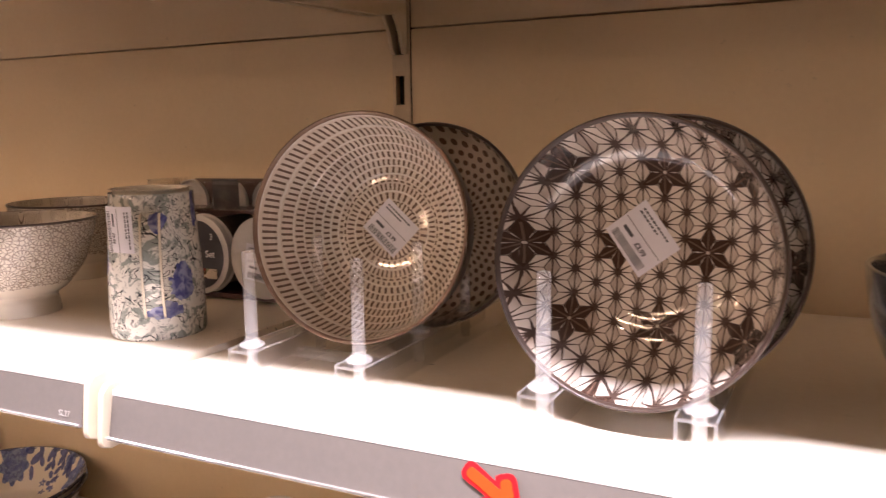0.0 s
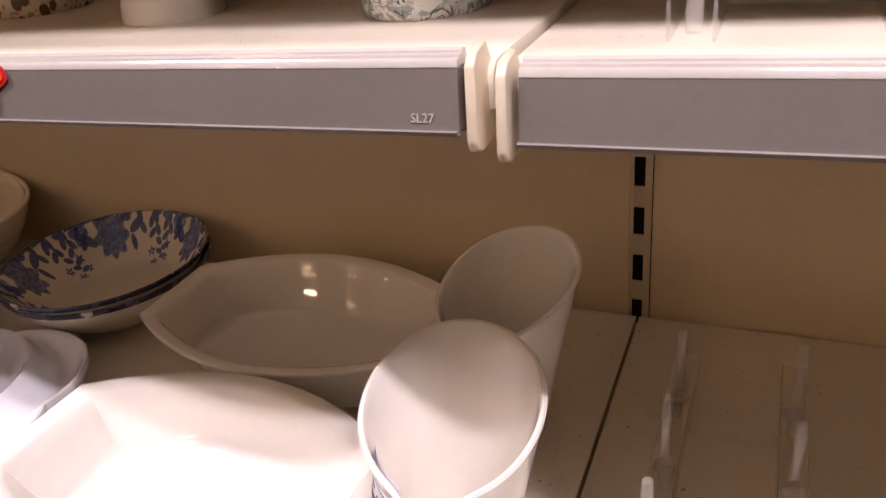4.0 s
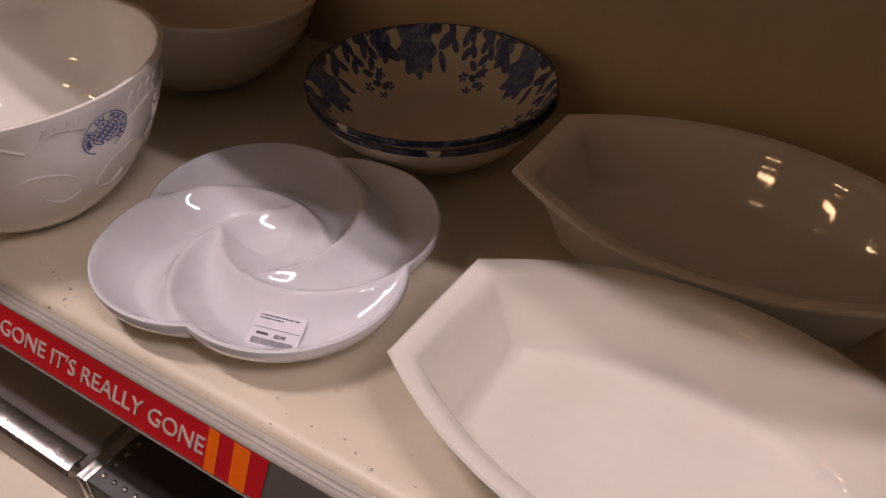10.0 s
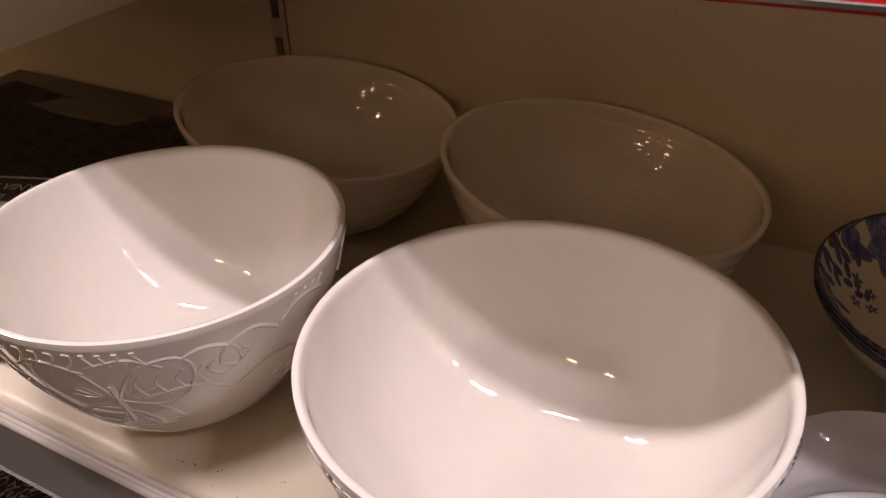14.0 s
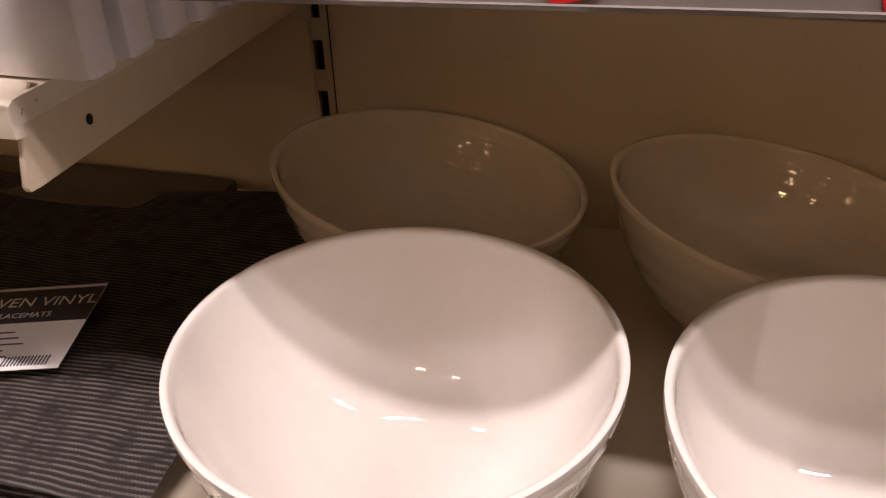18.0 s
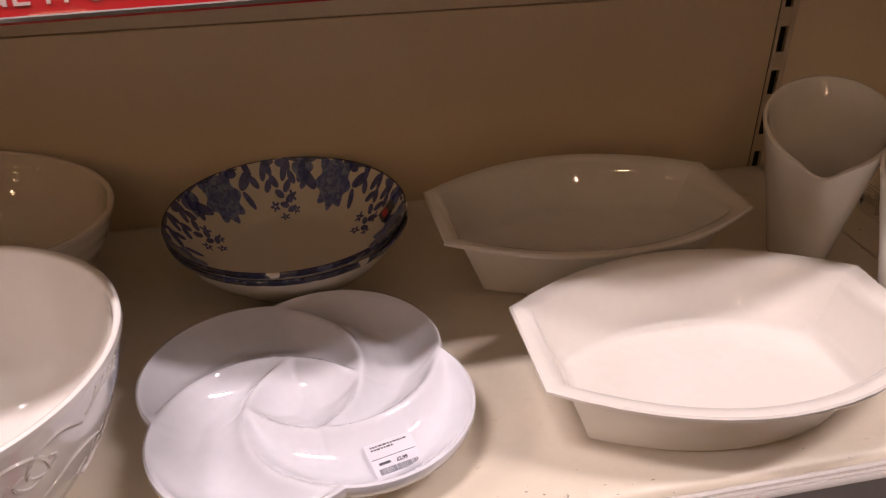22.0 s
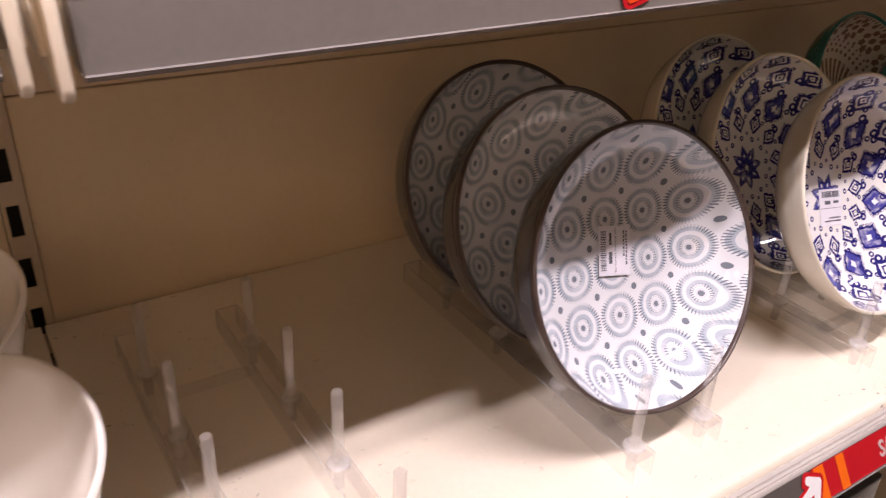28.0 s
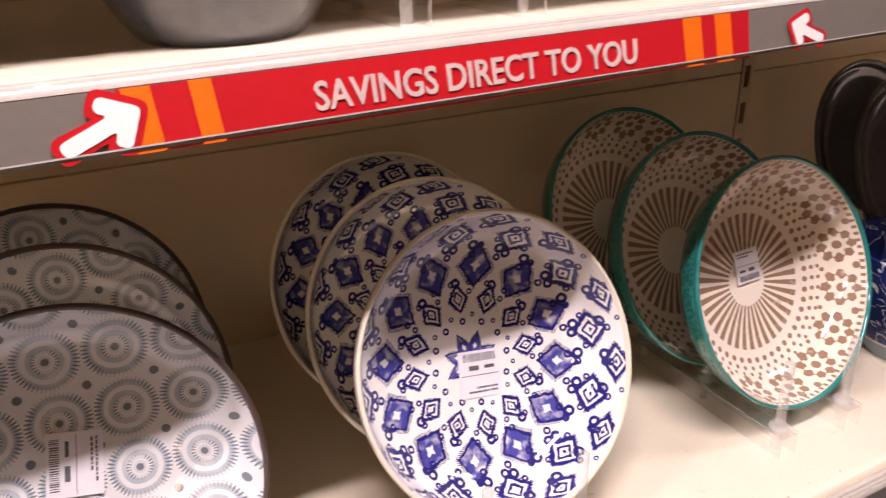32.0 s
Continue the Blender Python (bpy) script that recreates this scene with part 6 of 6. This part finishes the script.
def blossom_mug(m):
    ob = thing("blossom_mug", "cream mug with small red blossoms", "mug", m)
    ROSE = rose_print()
    out = round_path([(0.0, 0.002), (0.030, 0.0), (0.037, 0.004), (0.0385, 0.040), (0.0395, 0.088)], 4)
    part("body", lathe(out, 64), ROSE, ob)
    part("inside", lathe([(0.0395, 0.088), (0.0382, 0.0895), (0.0366, 0.088), (0.0352, 0.02), (0.0, 0.006)], 64), IVORY, ob, "cream inside")


blossom_mug(place(-0.4230, -0.2160, upper(-0.4230)) @ Matrix.Diagonal((1, 1, 1.28, 1)))


def dark_bowl(m, r, h, mat, label):
    ob = thing("round_bowl", label, "bowl", m, "dark bowls on the upper shelf")
    out = round_path([(0.0, 0.002), (r * 0.5, 0.002), (r * 0.52, 0.0), (r * 0.58, 0.0), (r * 0.74, h * 0.22), (r * 0.93, h * 0.62), (r, h * 0.98)], 5)[:-1]
    inn = round_path([(r * 0.998, h), (r * 0.975, h * 1.005), (r * 0.95, h * 0.96), (r * 0.87, h * 0.6), (r * 0.65, h * 0.22), (0.0, h * 0.12)], 5)
    part("body", lathe(out + inn, 80), mat, ob)


dark_bowl(place(0.5040, -0.2700, upper(0.5040)), 0.082, 0.085, SLATE_GLAZE, "dark slate-grey glazed bowl on the upper shelf")

NAVY = navy_print()
dark_bowl(place(1.1450, -0.3500, 0.0005), 0.080, 0.112, NAVY, "navy glazed bowl with white strokes on the shelf")
for y, x, roll in ((-0.245, 1.2750, 0), (-0.170, 1.3050, 30)):
    shallow_bowl("grey_plate", "plain grey glazed plate stood on edge", "grey plates", facing(x, y, 0.140, 0.03, 0.44, roll), 0.110, 0.030, SLATE_GLAZE, SLATE_GLAZE, SLATE_GLAZE, 0.003, "grey rim")
plate_stand(1.2850, 0.0, -0.290, 0.080, "clear acrylic plate stand under grey plates", 3)

# ---- left bay: woven placemats, white boxes above ----


def placemats(m):
    """A stack of woven mats whose near edges sag and ripple."""
    ob = thing("placemat_stack", "stack of charcoal woven vinyl placemats with a paper tag", "placemats", m)
    W = woven()
    for k in range(3):
        bm = bmesh.new()
        nx, ny = 30, 26
        grid = {}
        for i in range(nx + 1):
            for j in range(ny + 1):
                u, v = i / nx, j / ny
                x = -0.40 + 0.46 * u + 0.01 * k
                y = -0.43 + 0.38 * v
                z = 0.004 + 0.0045 * k + 0.010 * math.sin(5.1 * u + 1.3 + k) * math.sin(3.9 * v + 0.6) ** 2 + 0.016 * max(0.0, u - 0.55) * (0.5 + 0.5 * math.sin(9 * v)) + 0.006
                grid[i, j] = bm.verts.new((x, y, z))
        for i in range(nx):
            for j in range(ny):
                bm.faces.new((grid[i, j], grid[i + 1, j], grid[i + 1, j + 1], grid[i, j + 1]))
        bmesh.ops.solidify(bm, geom=list(bm.faces), thickness=0.0022)
        part("placemat", bm, W, ob)
    tag = part("paper_tag", boxed(-0.060, 0.060, -0.050, 0.050, 0, 0.0006), CARD, ob, "black and white paper tag", pose(-0.114, -0.307, 0.0345, 2, -3, 15), False)
    part("tag_band", boxed(-0.060, 0.060, 0.004, 0.046, 0.0006, 0.0009), BLACK_CARD, tag, "black band", None, False)
    for body, size, y in (("WOVEN VINYL", 0.0165, 0.024), ("SET OF 4 PLACEMATS", 0.0085, 0.010)):
        bm = words(body, size, 0.0001)
        bmesh.ops.rotate(bm, verts=bm.verts, cent=(0, 0, 0), matrix=Matrix.Rotation(radians(-90), 3, "X"))
        part("tag_lettering", bm, CARD, tag, "white lettering", pose(-0.052, y, 0.0011), False)
    bm = bmesh.new()
    for k in range(5):
        box(bm, -0.05, 0.01 + 0.006 * (k % 3), -0.008 - 0.007 * k, -0.0065 - 0.007 * k, 0.0006, 0.0009)
    for k in range(14):
        box(bm, 0.016 + 0.0025 * k, 0.0172 + 0.0025 * k, -0.046, -0.036, 0.0006, 0.0009)
    part("tag_print", bm, INK, tag, "small black print and barcode", None, False)


placemats(place(-1.2750, -0.005, 0.0))
flat_pack = thing("flat_carton", "flat grey-brown carton lying at the shelf back", "carton", place(-1.52, -0.055, 0.0005))
part("body", boxed(-0.20, 0.16, -0.040, 0.045, 0.0, 0.014, 0.002), DARK_CARD, flat_pack)
part("lid_flap", boxed(-0.198, 0.158, -0.039, -0.005, 0.0142, 0.0152), DARK_CARD, flat_pack, "folded flap", None, False)

for k in range(5):
    ob = thing("white_dish_box", "upright white glazed rectangular dish, one of a row", "dish", place(-1.3545, -0.350 + 0.0375 * k, 0.2505), "row of white dishes")
    part("body", boxed(-0.132, 0.132, 0.0, 0.027, 0.0, 0.125, 0.005), SNOW, ob)
    part("foot_ring", boxed(-0.110, 0.110, 0.027, 0.0295, 0.03, 0.095, 0.001), SNOW, ob, "raised foot on its back")

# ---- shelf below ----


def carton(name, label, cat, m, sx, sy, sz, mat, bevel=0.003):
    ob = thing(name, label, cat, m)
    part("body", boxed(-sx / 2, sx / 2, -sy / 2, sy / 2, 0, sz, bevel), mat, ob)
    return ob


BRIGHT, SPRIG, ZEBRA = bright_print(), leaf_print(), zebra_print()


def printed_pad(m, sx, sy, sz, mat, label):
    ob = carton("printed_pad", label, "pad", m, sx, sy, sz, mat)
    part("spine", boxed(-sx / 2 - 0.003, -sx / 2, -sy / 2 + 0.002, sy / 2 - 0.002, 0.001, sz - 0.001, 0.001), BLACK_CARD, ob, "dark bound spine")
    part("header_card", boxed(-sx / 2 + 0.004, sx / 2 - 0.004, -sy / 2 + 0.01, -sy / 2 + 0.012, sz, sz + 0.018), CARD, ob, "white header card", None, False)


printed_pad(place(-1.135, -0.405, -0.2995, 0, 0, 8), 0.120, 0.16, 0.105, BRIGHT, "white pad with bright coloured print")
printed_pad(place(-1.270, -0.400, -0.2995, 0, 0, 6), 0.110, 0.16, 0.100, ZEBRA, "black pad with white zigzag print")
carton("black_pack", "black shiny foil pack", "pack", place(-1.050, -0.385, -0.2995, 0, 0, 6), 0.028, 0.16, 0.110, BLACK_FOIL)
for x, w in ((-0.966, 0.108),):
    carton("grey_carton", "plain grey cardboard carton on the lower shelf", "carton", place(x, -0.385, -0.2995, 0, 0, 1), w, 0.18, 0.095, GREY_CARD)


def steel_tray(m):
    ob = thing("steel_tray", "round tray with a hammered steel rim and cream centre", "tray", m)
    prof = round_path([(0.0, 0.002), (0.085, 0.002), (0.096, 0.008), (0.108, 0.018), (0.128, 0.020)], 4)
    inn = round_path([(0.1285, 0.0215), (0.114, 0.0225), (0.1005, 0.012), (0.096, 0.008)], 4)
    part("rim", lathe(prof + inn, 96), STEEL, ob, "hammered steel rim")
    part("centre", lathe(round_path([(0.0958, 0.0080), (0.088, 0.0062), (0.0, 0.0058)], 4), 96), IVORY, ob, "plain cream centre")


def studded_case(m, w, d, h):
    """A dark flat case with round studs along its upper edges."""
    ob = thing("studded_case", "dark grey leather-covered case with small metal studs", "case", m)
    part("body", boxed(-w / 2, w / 2, -d / 2, d / 2, 0, h, 0.004), CHARCOAL, ob)
    part("band", boxed(-w / 2 - 0.0015, -w / 2 + 0.012, -d / 2 - 0.0015, d / 2, 0.002, h + 0.0012, 0.002), STEEL, ob, "hammered steel edge band")
    spots = [(-w / 2 + 0.020, -d / 2 + 0.012 + 0.013 * k) for k in range(int(d / 0.013) - 1)] + [(-w / 2 + 0.033 + 0.013 * k, -d / 2 + 0.012) for k in range(int(w / 0.013) - 3)]
    first = part("stud", lathe(round_path([(0.0026, 0.0), (0.0023, 0.0012), (0.0011, 0.0020), (0.0, 0.0021)], 2), 10), STEEL, ob, m=Matrix.Translation((*spots[0], h - 0.0002)))
    for x, y in spots[1:]:
        stud = new("stud", first.data)
        stud.parent = ob
        stud.matrix_basis = Matrix.Translation((x, y, h - 0.0002))


CHARCOAL = plain("charcoal_leather", (0.050, 0.044, 0.042), (0.070, 0.062, 0.058), 0.45, 60.0, bump=0.3, fine=500.0)
banded = thing("steel_edged_box", "grey flat box with a hammered steel front edge", "box", place(-0.8050, -0.3850, -0.2995))
part("body", boxed(-0.092, 0.092, -0.080, 0.085, 0, 0.094, 0.003), GREY_CARD, banded)
part("edge_band", extrude_x([(-0.078, 0.080), (-0.086, 0.082), (-0.092, 0.089), (-0.090, 0.096), (-0.082, 0.0985), (-0.070, 0.097), (-0.068, 0.0945), (-0.0782, 0.0942)], -0.094, 0.094), STEEL, banded, "hammered steel edge")
studded_case(place(-0.6270, -0.3950, -0.2995, 0, 0, 0), 0.150, 0.155, 0.094)
steel_tray(place(-0.4000, -0.3350, -0.2995))
carton("sprig_bag", "pale bag with dark sprig print and green bands", "bag", place(-0.06, -0.40, -0.2995, 0, 0, -4), 0.22, 0.09, 0.21, SPRIG, 0.006)
carton("sprig_bag", "pale bag with dark sprig print and green bands", "bag", place(0.19, -0.40, -0.2995, 0, 0, 5), 0.22, 0.09, 0.20, SPRIG, 0.006)
carton("black_pack", "black cardboard carton on the lower shelf", "pack", place(0.50, -0.38, -0.2995, 0, 0, 0), 0.30, 0.14, 0.18, BLACK_CARD)
